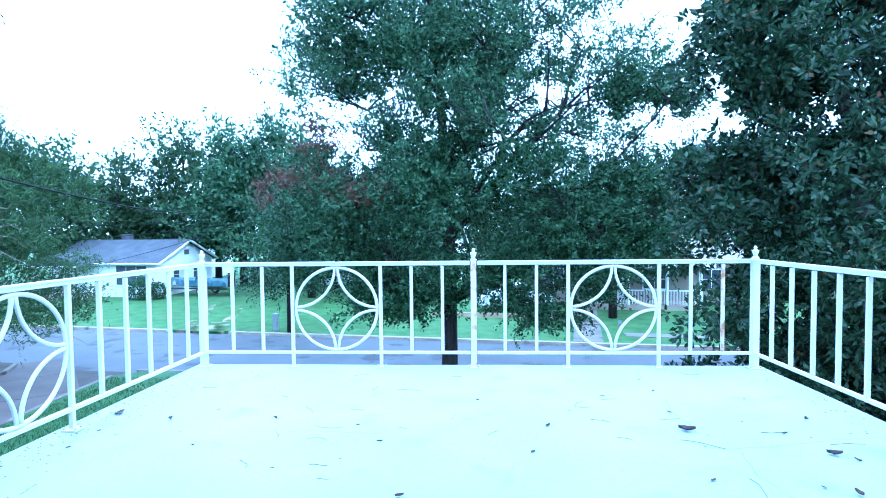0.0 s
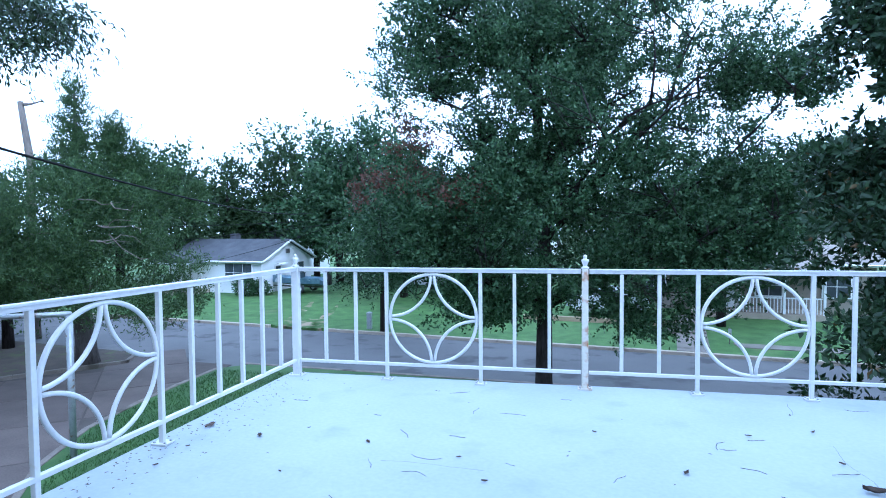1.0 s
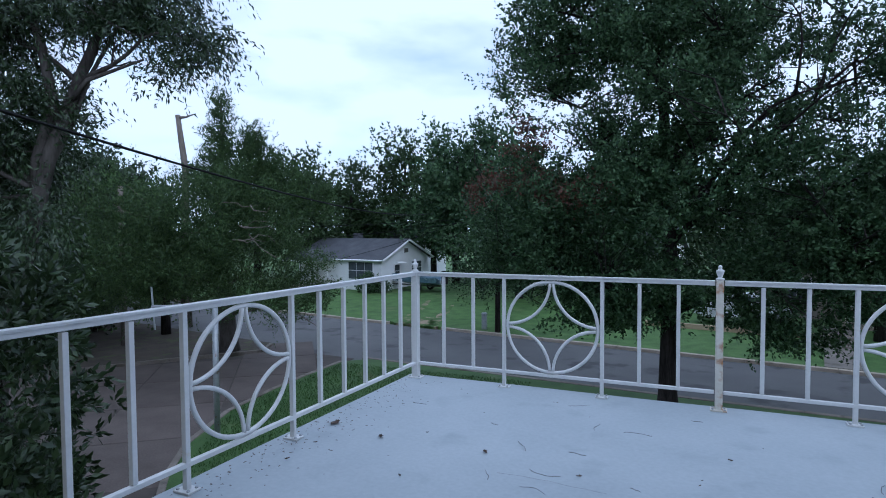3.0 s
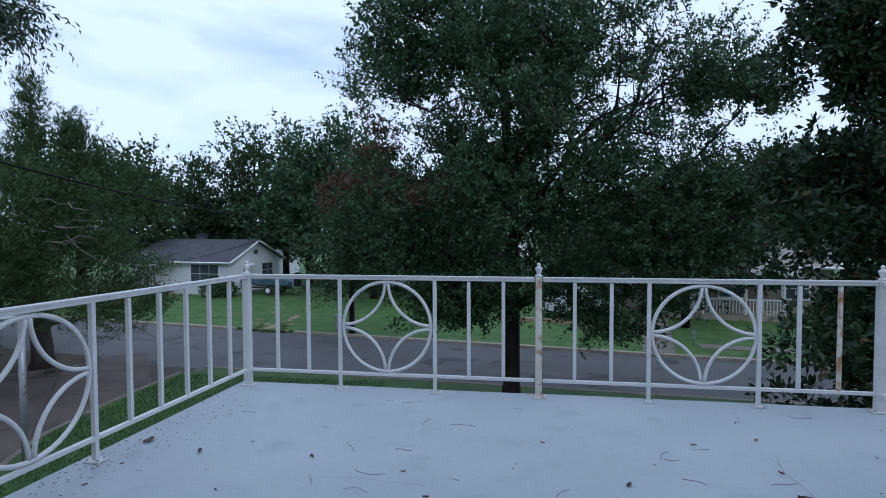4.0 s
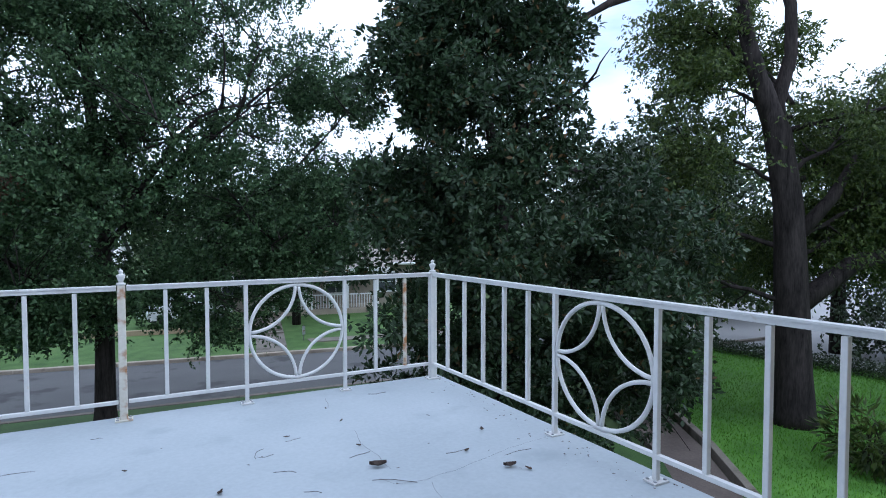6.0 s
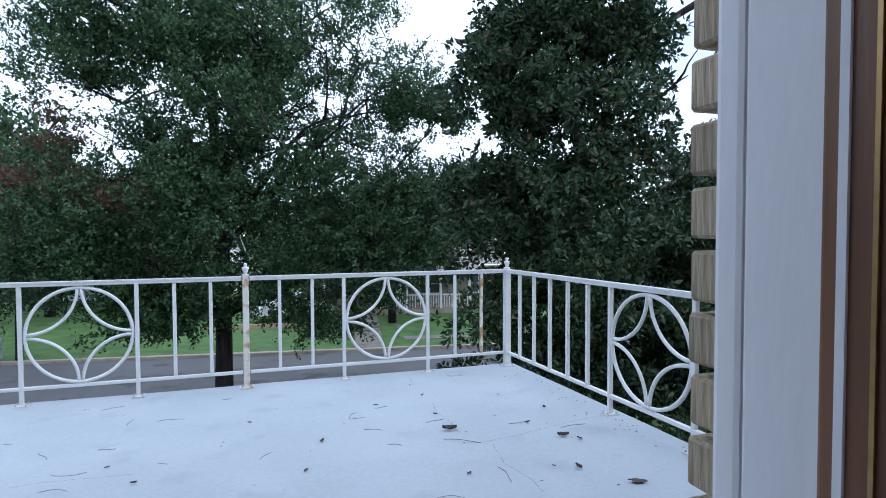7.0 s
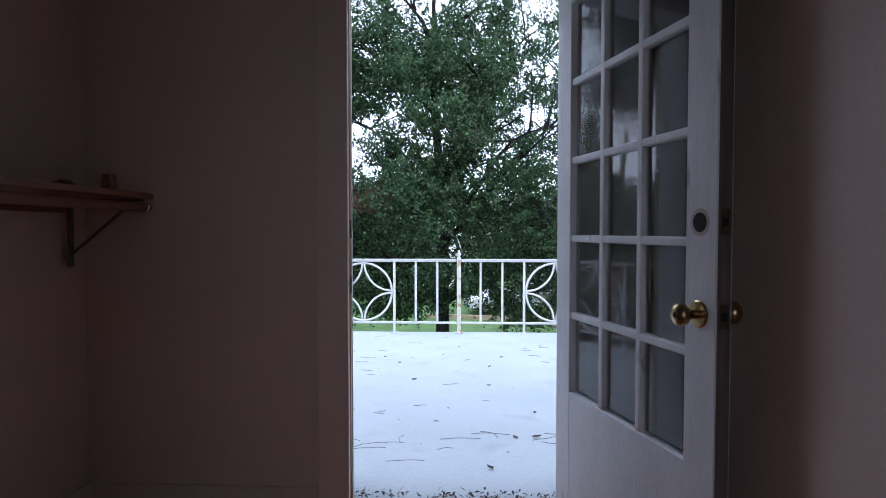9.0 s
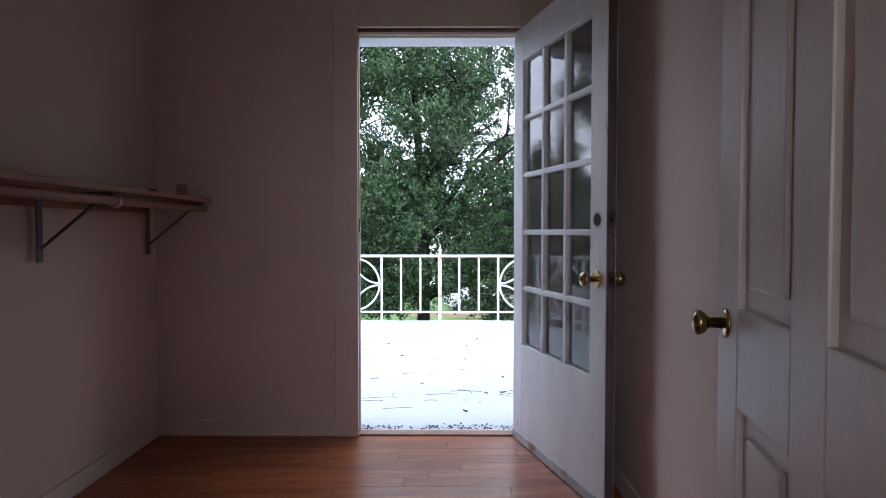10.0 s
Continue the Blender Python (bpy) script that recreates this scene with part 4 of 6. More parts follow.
def side_oak():
    rng = np.random.default_rng(31)
    tp = [(16.05, 8.85, GZ - 0.1), (16.05, 8.85, GZ + 0.35), (16.0, 8.85, GZ + 1.4), (15.95, 8.9, -1.0), (15.8, 8.95, 1.6), (15.5, 9.1, 3.6), (15.1, 9.3, 5.0)]
    ob = tree("oak_tree", (16.05, 8.85, GZ), tp, [0.66, 0.54, 0.47, 0.43, 0.38, 0.33, 0.20], "large old oak with a dark forking trunk on the side lawn")
    for pts, r in (([(15.55, 9.08, 3.2), (15.12, 9.28, 4.6), (14.7, 9.5, 6.2), (14.6, 9.6, 7.4), (14.2, 9.8, 9.0)], [0.26, 0.25, 0.2, 0.17, 0.1]), ([(15.6, 9.06, 3.0), (15.45, 9.1, 4.4), (15.85, 9.0, 5.7), (15.8, 9.0, 7.0), (15.5, 9.2, 8.2), (16.2, 9, 9.5)], [0.24, 0.2, 0.17, 0.16, 0.14, 0.08]),
                   ([(15.85, 8.95, 0.6), (16.7, 8.3, 1.9), (17.2, 8.0, 3.0)], [0.22, 0.16, 0.08]), ([(15.9, 8.9, -1.2), (17.6, 8.2, 0.1), (20.0, 7.6, 0.6), (22.5, 6.5, 1.4)], [0.30, 0.24, 0.2, 0.12])):
        part("limb", tube(wander(pts[0], pts[0], 1, 0, rng)[:1] + pts[1:], r, 8), BARK, ob, "", True)
    lobes = [(14.2, 10.6, 6.9, 1.5, 1.4, 1.0), (14.1, 10.9, 5.3, 1.4, 1.4, 1.0), (20.0, 9.0, 1.4, 2.5, 2.2, 1.9), (22.0, 10.0, 3.6, 2.5, 2.5, 1.9), (14.0, 10.7, 3.4, 1.7, 1.5, 1.2), (14.3, 11.0, 1.7, 1.7, 1.5, 1.1), (17.4, 8.4, 3.8, 2.4, 2.0, 1.5), (19.5, 7.8, 2.0, 2.4, 2.0, 1.6), (20.5, 7.0, 5.0, 2.4, 2.4, 1.8), (16.6, 10.5, 6.6, 1.8, 1.8, 1.2), (14.0, 11.5, 0.0, 1.6, 1.6, 1.6), (18.5, 10.5, 0.6, 2.2, 2.0, 1.3)]
    _, sprays = crown("crown", lobes, 8600, 18, 0.12, 0.125, 0.21, L_PECAN, ob, 32, droop=0.45, limp=0.5, clumps=430, clump_r=0.62, hollow=0.15, label="yellow-green hanging leaves")
    en = [(l[0], l[1], l[2]) for l in lobes]
    nodes = limbs(ob, [(15.85, 8.95, max(-1.0, min(4.4, l[2] - 1.3))) for l in lobes], en, 0.085, rng, BARK, 4)
    twigs(ob, nodes, sprays, 0.02, rng, BARK)
    # a bare crooked bough that reaches over the magnolia
    part("limb", tube([(13.9, 10.2, 8.0), (12.6, 10.6, 8.0), (12.0, 10.8, 7.6), (11.9, 10.9, 7.2), (11.2, 11.0, 6.9), (10.4, 11.2, 6.4), (9.8, 11.5, 5.7)], [0.16, 0.14, 0.13, 0.12, 0.10, 0.08, 0.04], 8), BARK, ob, "bare crooked bough", True)
    settle(ob)


def cedar():
    rng = np.random.default_rng(41)
    bx, by = -18.6, 18.7
    tp = [(bx, by, GZ - 0.1), (bx, by, GZ + 0.5), (bx + 0.1, by - 0.3, -1.5), (-17.9, 17.8, 2.0), (-17.4, 17.3, 6.0)]
    ob = tree("cedar_tree", (bx, by, GZ), tp, [0.50, 0.38, 0.30, 0.18, 0.04], "bushy red cedar with fine olive sprays beside the drive", MIDBARK)
    lobes = [(-18.0, 15.4, -0.6, 2.6, 2.4, 1.6), (-15.6, 17.0, -0.2, 2.3, 2.2, 1.7), (-17.2, 15.8, 1.4, 2.6, 2.4, 1.7), (-15.4, 17.4, 1.6, 1.7, 1.8, 1.5), (-16.8, 17.2, 2.6, 1.3, 1.3, 1.1), (-20.2, 14.0, -0.2, 2.2, 2.2, 2.0), (-14.6, 18.0, -1.6, 1.3, 1.5, 0.8), (-19.8, 14.2, 2.0, 1.6, 1.6, 1.4)]
    crown("crown", lobes, 6000, 20, 0.13, 0.13, 0.13, L_CEDAR, ob, 42, droop=-0.25, clumps=420, clump_r=0.62, hollow=0.3, rise=0.7)
    tops = [(-17.4, 17.3, 3.5, 0.7, 0.7, 1.0), (-17.45, 17.3, 4.8, 0.42, 0.42, 1.0), (-17.5, 17.4, 5.9, 0.16, 0.16, 0.6), (-16.2, 17.75, 3.7, 0.5, 0.5, 0.9), (-16.2, 17.75, 4.9, 0.2, 0.2, 0.7), (-15.4, 18.0, 3.1, 0.4, 0.4, 0.8), (-15.4, 18.0, 4.0, 0.15, 0.15, 0.5), (-18.5, 17.0, 3.2, 0.35, 0.35, 0.6), (-14.4, 18.2, 2.7, 0.35, 0.35, 0.6), (-13.5, 18.6, 2.1, 0.3, 0.3, 0.5)]
    crown("crown", tops, 1700, 20, 0.10, 0.12, 0.13, L_CEDAR, ob, 43, droop=-0.5, clumps=150, clump_r=0.34, tall=1.3, rise=1.2)
    en = [(l[0], l[1], l[2]) for l in lobes]
    limbs(ob, [(bx, by + 0.1, min(l[2], 3.0) - 1.2) for l in lobes], en, 0.09, rng, PALEBARK, 3)
    for k in range(7):
        a = (-15.0 + rng.normal() * 0.5, 15.6 + rng.normal() * 0.4, 0.6 + rng.random() * 1.4)
        b = (a[0] + 1.0 + rng.random() * 0.9, a[1] + 0.3 * rng.normal(), a[2] + 0.5 * rng.normal())
        part("dead_branch", tube(wander(a, b, 6, 0.10, rng), [0.022 * (1 - 0.13 * i) for i in range(7)], 4), PALEBARK, ob, "bare grey dead branch")
    settle(ob)


def pecan():
    rng = np.random.default_rng(51)
    bx, by = -12.0, 5.9
    tp = [(bx, by, GZ - 0.1), (bx + 0.1, by, -2.0), (-11.4, 6.2, 0.6), (-11.1, 6.5, 2.4), (-10.7, 6.95, 4.1), (-10.2, 7.5, 6.0)]
    ob = tree("pecan_tree", (bx, by, GZ), tp, [0.26, 0.20, 0.17, 0.13, 0.10, 0.06], "leaning pecan tree with hanging narrow leaves over the drive", MIDBARK)
    part("limb", tube([(-11.25, 6.35, 1.5), (-11.25, 6.4, 2.4), (-11.05, 6.6, 3.4), (-11.2, 6.5, 4.6), (-11.8, 6.2, 6.2)], [0.13, 0.11, 0.10, 0.08, 0.05], 8), MIDBARK, ob, "", True)
    part("limb", tube([(-11.1, 6.55, 3.0), (-10.5, 6.9, 3.9), (-9.6, 7.4, 4.3)], [0.06, 0.045, 0.02], 6), MIDBARK, ob, "bare pale side limb", True)
    lobes = [(-10.2, 7.3, 5.4, 1.3, 1.2, 0.7), (-9.0, 7.7, 4.75, 0.7, 0.7, 0.75), (-12.2, 6.2, 5.2, 1.6, 1.5, 0.9), (-12.8, 5.4, 2.6, 1.2, 1.2, 1.4), (-9.8, 7.8, 6.6, 1.5, 1.4, 0.8), (-12.6, 6.6, 0.4, 1.2, 1.2, 1.0), (-13.8, 5.8, 1.4, 1.6, 1.4, 1.6), (-13.6, 6.0, 4.0, 1.5, 1.4, 1.5), (-12.1, 6.7, 2.4, 0.8, 0.8, 0.9), (-10.9, 5.9, 0.9, 0.6, 0.5, 1.2), (-11.4, 6.6, 3.4, 0.8, 0.8, 0.6)]
    _, sprays = crown("crown", lobes, 7400, 14, 0.10, 0.118, 0.14, L_DARK, ob, 52, droop=0.6, limp=0.6, clumps=300, clump_r=0.56, hollow=0.15, label="dark hanging narrow leaflets")
    nodes = limbs(ob, [(-10.8, 6.9, 3.9)] * 3 + [(-11.2, 6.4, 1.8)] * 8, [(l[0], l[1], l[2]) for l in lobes], 0.06, rng, MIDBARK, 4)
    twigs(ob, nodes, sprays, 0.014, rng, MIDBARK)
    settle(ob)


def shrub(name, lobes, clusters, per, size, width, mat, seed, label, spread=0.16):
    rng = np.random.default_rng(seed)
    cx, cy = lobes[0][0], lobes[0][1]
    ob = tagged(empty(name, (cx, cy, GZ)), label, "shrub")
    ob_c, c = crown("foliage", lobes, clusters, per, spread, size, width, mat, ob, seed, gaps=0.18, whorl=True)
    for k in range(9):
        a = rng.random() * math.tau
        l = lobes[int(rng.integers(0, len(lobes)))]
        bm = tube(wander((cx + 0.25 * math.cos(a), cy + 0.25 * math.sin(a), GZ - 0.05), (l[0], l[1], l[2] + l[5] * 0.5), 6, 0.06, rng), [0.035 * (1 - 0.12 * j) for j in range(7)], 5)
        part("stem", bm, BARK, ob, "", True)
    settle(ob)
    return ob


def background_tree(name, x, y, h, r, seed, mat, n=800, leaf=0.34, z0=None, label="leafy tree in the distance behind the houses", low=0.35):
    rng = np.random.default_rng(seed)
    zb = lawn_z(x, y) if z0 is None else z0
    ob = tree(name, (x, y, zb), [(x, y, zb - 0.1), (x, y, zb + h * 0.4), (x + 0.3, y, zb + h * 0.9)], [0.05 * r + 0.12, 0.04 * r + 0.08, 0.05], label)
    lobes = []
    for k in range(7):
        a, q = rng.random() * math.tau, rng.random()
        zz = zb + h * (low + (0.9 - low) * (k / 6))
        rr = r * (0.75 - 0.42 * abs(k / 6 - 0.35))
        lobes.append((x + math.cos(a) * r * 0.42 * (1 - k / 9), y + math.sin(a) * r * 0.42, zz, rr, rr, rr * 0.75))
    crown("crown", lobes, n, 18, leaf * 0.9, leaf, 0.30, mat, ob, seed + 1, hollow=0.25, clumps=110, clump_r=r * 0.30, rise=0.3)
    settle(ob)
    return ob


street_oak()
magnolia()
side_oak()
cedar()
pecan()
shrub("camellia_shrub", [(-6.3, 2.75, -2.4, 1.0, 0.9, 1.6), (-7.6, 3.5, -0.6, 1.2, 1.0, 1.5), (-6.0, 2.5, -3.4, 1.2, 1.0, 0.8), (-5.9, 3.5, -2.9, 0.45, 0.45, 0.8), (-8.6, 4.2, -1.8, 1.1, 0.9, 1.8)], 1500, 16, 0.13, 0.22, L_DARK, 61, "dark glossy evergreen shrub growing beside the deck")
shrub("low_shrub", [(4.6, 6.4, -3.7, 0.9, 0.8, 0.7), (4.0, 7.0, -3.9, 0.7, 0.6, 0.4)], 260, 12, 0.14, 0.2, L_MAG, 62, "low glossy shrub at the corner of the deck")
shrub("fern_shrub", [(14.6, 6.2, -3.6, 0.9, 0.9, 0.7), (15.4, 5.4, -3.3, 0.9, 0.9, 0.8)], 260, 14, 0.26, 0.12, L_PECAN, 63, "feathery green sapling on the side lawn", 0.3)
for i, (x, y, h, r, mt) in enumerate([
        (-41, 46, 12, 6.0, L_FAR), (-33, 43.5, 12.0, 4.2, L_FAR), (-33, 51, 11.5, 4.0, L_FAR), (-27.5, 52.5, 13.5, 4.5, L_FAR), (-22.5, 49, 11.5, 4.0, L_FAR), (-18.8, 45.5, 13.0, 4.5, L_OAK), (-15, 46.5, 13.5, 4.5, L_OAK), (-11, 38, 9.5, 3.5, L_OAK),
        (-10, 46, 9, 4.5, L_OAK), (-6.5, 40, 7.0, 3.6, L_OAK), (-2, 56, 9, 6.0, L_FAR), (6, 60, 8, 6.0, L_FAR), (14, 52, 7.5, 5.0, L_BRIGHT), (21, 50, 8.0, 5.0, L_FAR), (27, 44, 8.5, 5.0, L_FAR),
        (-52, 36, 12, 6.0, L_DARK), (-44, 28, 12, 5.5, L_DARK), (-36, 24, 10, 4.5, L_DARK), (-34, 15, 9, 4.0, L_DARK), (-28, 9, 9, 4.0, L_DARK), (-24, 4, 11, 4.0, L_DARK), (-25.5, 14.8, 9, 3.2, L_DARK), (-29, 20, 9.5, 3.6, L_DARK), (-24.5, 20.5, 7.5, 2.6, L_CEDAR),
        (17, 16.5, 9.5, 3.4, L_DARK), (22.8, 19.4, 11.0, 4.0, L_DARK), (13.2, 12.6, 8.0, 2.2, L_DARK), (14.5, 14.2, 7.0, 2.4, L_DARK), (30, 24, 10, 4.5, L_FAR), (40, 30, 10, 5, L_FAR), (24, 4, 10, 3.5, L_PECAN), (34, 9, 11, 4.0, L_PECAN), (27, 13.5, 10, 4.0, L_DARK)]):
    near = math.hypot(x, y) < 32
    background_tree("background_tree", x, y, h, r, 100 + i * 3, mt, 860 if near else 640, 0.20 if near else 0.33, z0=RZ if x > 20 else GZ if near or x < -30 else None, low=0.40 if 16 < x < 26 else 0.12 if x > 26 and y < 32 else 0.14 if mt is L_DARK else 0.35,
                    label="dark leafy tree at the edge of the garden" if near else "leafy tree in the distance behind the houses")
# a round dark tree before the house opposite
rt = tree("round_tree", (7.6, 30.2, -4.1), [(7.6, 30.2, -4.3), (7.6, 30.2, -1.5), (7.5, 30.2, 1.5)], [0.24, 0.2, 0.1], "round dense dark-leaved tree on the far lawn")
crown("crown", [(6.6, 30.0, 1.8, 3.2, 2.8, 2.3), (8.6, 30.2, 0.6, 2.6, 2.4, 1.7), (4.6, 29.8, 0.2, 2.0, 2.0, 1.4)], 3000, 18, 0.16, 0.13, 0.28, L_OAK, rt, 311, hollow=0.3, clumps=230, clump_r=0.75)
settle(rt)
# a slim roadside tree that hides part of the far lawn
sl = tree("slim_tree", (-9.0, 27.0, GZ), [(-9.0, 27.1, GZ - 0.1), (-9.0, 27.1, -2.4), (-8.9, 27.1, 0.5)], [0.15, 0.12, 0.06], "slim tree with a low leafy crown beside the street")
crown("crown", [(-8.6, 27.0, -0.6, 2.2, 1.8, 1.3), (-10.0, 26.8, -1.4, 1.3, 1.2, 0.9), (-7.4, 27.0, 0.8, 1.8, 1.6, 1.4)], 1000, 16, 0.15, 0.13, 0.28, L_OAK, sl, 301, hollow=0.2, clumps=90, clump_r=0.6, limp=0.2)
settle(sl)
dead = tagged(empty("dead_tree", (-25.7, 22.9, GZ)), "bare broken trunk of a dead tree", "tree")
part("trunk", tube([(-25.7, 22.9, GZ - 0.1), (-25.7, 22.9, 0.0), (-25.5, 22.9, 4.2), (-25.8, 22.9, 6.0), (-26.0, 22.9, 7.25)], [0.3, 0.24, 0.18, 0.15, 0.13], 8), PALEBARK, dead, "", True)
part("limb", tube([(-26.0, 22.9, 7.1), (-25.5, 23.0, 7.12), (-25.0, 23.2, 7.3)], [0.10, 0.06, 0.03], 6), PALEBARK, dead, "", True)
settle(dead)


# grass blades on the lawns nearest to the deck
def blades(name, area, n, seed, z, label, mat):
    rng = np.random.default_rng(seed)
    xs, ys = [], []
    (x0, y0, x1, y1), inside = area
    while len(xs) < n:
        x, y = x0 + (x1 - x0) * rng.random(), y0 + (y1 - y0) * rng.random()
        if inside(x, y):
            xs.append(x)
            ys.append(y)
    pos = np.stack([xs, ys, np.full(n, z)], 1)
    ax = rng.normal(size=(n, 3)) * 0.45
    ax[:, 2] = 1.0
    me = leaf_mesh(name, pos, ax, 0.05 + 0.06 * rng.random(n), 0.10, rng, mat)
    tagged(new(name, me), label, "grass", kind="stuff")


def inside_poly(poly):
    def test(x, y):
        hit = False
        for (ax, ay), (bx, by) in zip(poly, poly[1:] + poly[:1]):
            if (ay > y) != (by > y) and x < (bx - ax) * (y - ay) / (by - ay) + ax:
                hit = not hit
        return hit
    return test


blades("side_grass", ((9, 2, 25, 17), inside_poly([(9.6, 4.0), (9.5, 2), (26, 4.0), (24.0, 10.0), (22.8, 16.8), (15.4, 13.8), (13.9, 10.7), (12.8, 8.8), (11.3, 6.7)])), 45000, 71, GZ + 0.005, "short green grass blades on the side lawn", L_GRASS)
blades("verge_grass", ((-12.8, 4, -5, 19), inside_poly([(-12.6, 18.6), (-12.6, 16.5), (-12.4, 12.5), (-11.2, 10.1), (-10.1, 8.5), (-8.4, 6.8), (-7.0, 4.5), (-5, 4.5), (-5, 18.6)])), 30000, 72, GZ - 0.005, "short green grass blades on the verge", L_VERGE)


# clipped hedge along the side lawn
def hedge():
    rng = np.random.default_rng(81)
    ob = tagged(empty("hedge", (23.5, 12, GZ)), "low clipped dark hedge along the side lawn", "hedge")
    pts = [(22.0, 17.3), (23.4, 10.0), (26.4, 4.2)]
    pos, ax = [], []
    for (a, b), (c, d) in zip(pts, pts[1:]):
        for k in range(8000):
            t = rng.random()
            s = rng.random(2)
            pos.append((a + (c - a) * t + (s[0] - 0.5) * 0.7, b + (d - b) * t, GZ + 0.05 + 0.5 * s[1]))
            ax.append(rng.normal(size=3))
    me = leaf_mesh("foliage", np.array(pos), np.array(ax), np.full(len(pos), 0.075), 0.3, rng, L_DARK)
    f = new("foliage", me)
    f.parent = ob
    settle(ob)


hedge()


# ---- the white house with its porch, and the boat beside it ----
def window(parent, m, w, h, bars=1):
    """A framed dark window in its own x-z plane, facing -y."""
    fr = part("window", box(-w / 2, -0.05, 0, w / 2, 0.02, h, bev=0.01, m=m), SIDING, parent, "white framed window")
    for k in range(bars + 1):
        a = -w / 2 + 0.06 + k * (w - 0.12) / (bars + 1)
        for j in range(2):
            part("pane", box(a + 0.02, -0.06, 0.06 + j * (h - 0.12) / 2 + 0.02, a + (w - 0.12) / (bars + 1) - 0.02, -0.052, 0.06 + (j + 1) * (h - 0.12) / 2 - 0.02, m=m), WINDOWDARK, fr, "dark pane")
    return fr


def gable_house(at, rz, length, depth, wall_h, rise, wall_mat, roof_mat, label, over=0.35):
    """Ridge along local x; the front wall faces local -y; the corner at the origin is the right front one."""
    ob = tagged(empty("house", at, rz), label, "house")
    bm = bmesh.new()
    v = [bm.verts.new(p) for p in ((0, 0, -0.4), (0, depth, -0.4), (0, depth, wall_h), (0, depth / 2, wall_h + rise), (0, 0, wall_h),
                                   (-length, 0, -0.4), (-length, depth, -0.4), (-length, depth, wall_h), (-length, depth / 2, wall_h + rise), (-length, 0, wall_h))]
    for f in ((0, 1, 2, 3, 4), (9, 8, 7, 6, 5), (0, 4, 9, 5), (1, 6, 7, 2), (4, 3, 8, 9), (3, 2, 7, 8)):
        bm.faces.new([v[i] for i in f])
    part("wall", bm, wall_mat, ob)
    sl = rise / (depth / 2)
    for sgn in (0, 1):
        y_e = -over if sgn == 0 else depth + over
        z_e = wall_h - over * sl
        bm = bmesh.new()
        ps = [(over, y_e, z_e), (over, depth / 2, wall_h + rise), (-length - over, depth / 2, wall_h + rise), (-length - over, y_e, z_e)]
        lo = [bm.verts.new((x, y, z + 0.03)) for x, y, z in ps]
        hi = [bm.verts.new((x, y, z + 0.13)) for x, y, z in ps]
        bm.faces.new(hi)
        bm.faces.new(lo[::-1])
        for i in range(4):
            bm.faces.new((lo[i], lo[(i + 1) % 4], hi[(i + 1) % 4], hi[i]))
        bmesh.ops.recalc_face_normals(bm, faces=bm.faces)
        rf = part("roof", bm, roof_mat, ob)
        bm = bmesh.new()
        tube([(over + 0.02, y_e, z_e + 0.05), (over + 0.02, depth / 2, wall_h + rise + 0.05)], 0.08, 4, bm)
        tube([(over, y_e, z_e + 0.04), (-length - over, y_e, z_e + 0.04)], 0.08, 4, bm)
        part("fascia", bm, SIDING, rf, "white fascia board")
    return ob


HZ = -3.82
h1 = gable_house((-22.1, 38.4, HZ), -8.8, 9.0, 6.4, 2.35, 1.4, SIDING, SHINGLE, "small white gabled house with a grey shingle roof")
for k in range(11):
    z = 0.15 + k * 0.2
    part("siding_board", box(0.001, 0.02, z, 0.018, 6.38, z + 0.185), SIDING, h1)
    part("siding_board", box(-8.98, -0.018, z, -0.02, -0.001, z + 0.185), SIDING, h1)
window(h1, pose(0.02, 1.9, 0.75, 0, 0, 90), 0.75, 1.15, 0)
window(h1, pose(0.02, 4.6, 0.85, 0, 0, 90), 1.5, 1.2, 1)
window(h1, pose(-2.1, -0.02, 0.65), 2.6, 1.5, 2)
part("attic_vent", box(0.02, 2.95, 2.75, 0.05, 3.45, 3.1), STEEL, h1, "grey louvred attic vent")
part("door", box(-6.5, -0.08, 0.05, -5.65, -0.02, 2.05, bev=0.01), SIDING, h1, "white panelled front door")
part("awning", box(0.02, 1.4, 1.95, 0.5, 2.4, 2.0, bev=0.01, m=pose(0, 0, 0.1, 0, 8, 0)), SIDING, h1, "small awning")
bm = prism([(-8.7, -1.9), (-4.9, -1.9), (-4.9, 0.0), (-8.7, 0.0)], -0.3, 0.05)
part("porch_floor", bm, KERB, h1, "concrete porch floor")
bm = bmesh.new()
v = [bm.verts.new(p) for p in ((-8.9, -2.1, 2.2), (-4.7, -2.1, 2.2), (-6.8, -2.1, 3.05), (-8.9, 2.5, 2.2), (-4.7, 2.5, 2.2), (-6.8, 2.5, 3.05))]
for f in ((0, 1, 2), (5, 4, 3), (0, 2, 5, 3), (1, 4, 5, 2), (0, 3, 4, 1)):
    bm.faces.new([v[i] for i in f])
pr = part("porch_roof", bm, SHINGLE, h1, "porch gable roof")
part("porch_gable", prism([(-8.9, -2.16), (-4.7, -2.16), (-4.7, -2.11), (-8.9, -2.11)], 2.1, lambda x, y: 3.0 - abs(x + 6.8) * 0.38), SIDING, pr, "white porch gable")
for x in (-8.6, -6.9, -5.6, -5.0):
    part("porch_post", tube([(x, -1.85, 0.05), (x, -1.85, 2.2)], 0.05, 6), STEEL, h1, "dark iron porch post")
part("chimney", box(-6.0, 3.6, 3.0, -5.4, 4.2, 4.3, bev=0.02), SHINGLE, h1)
h1b = gable_house((-25.5, 49.5, -3.9), -8.8, 8.0, 7.0, 2.9, 2.3, SIDING, SHINGLE, "second house with a darker steeper roof behind the white one")

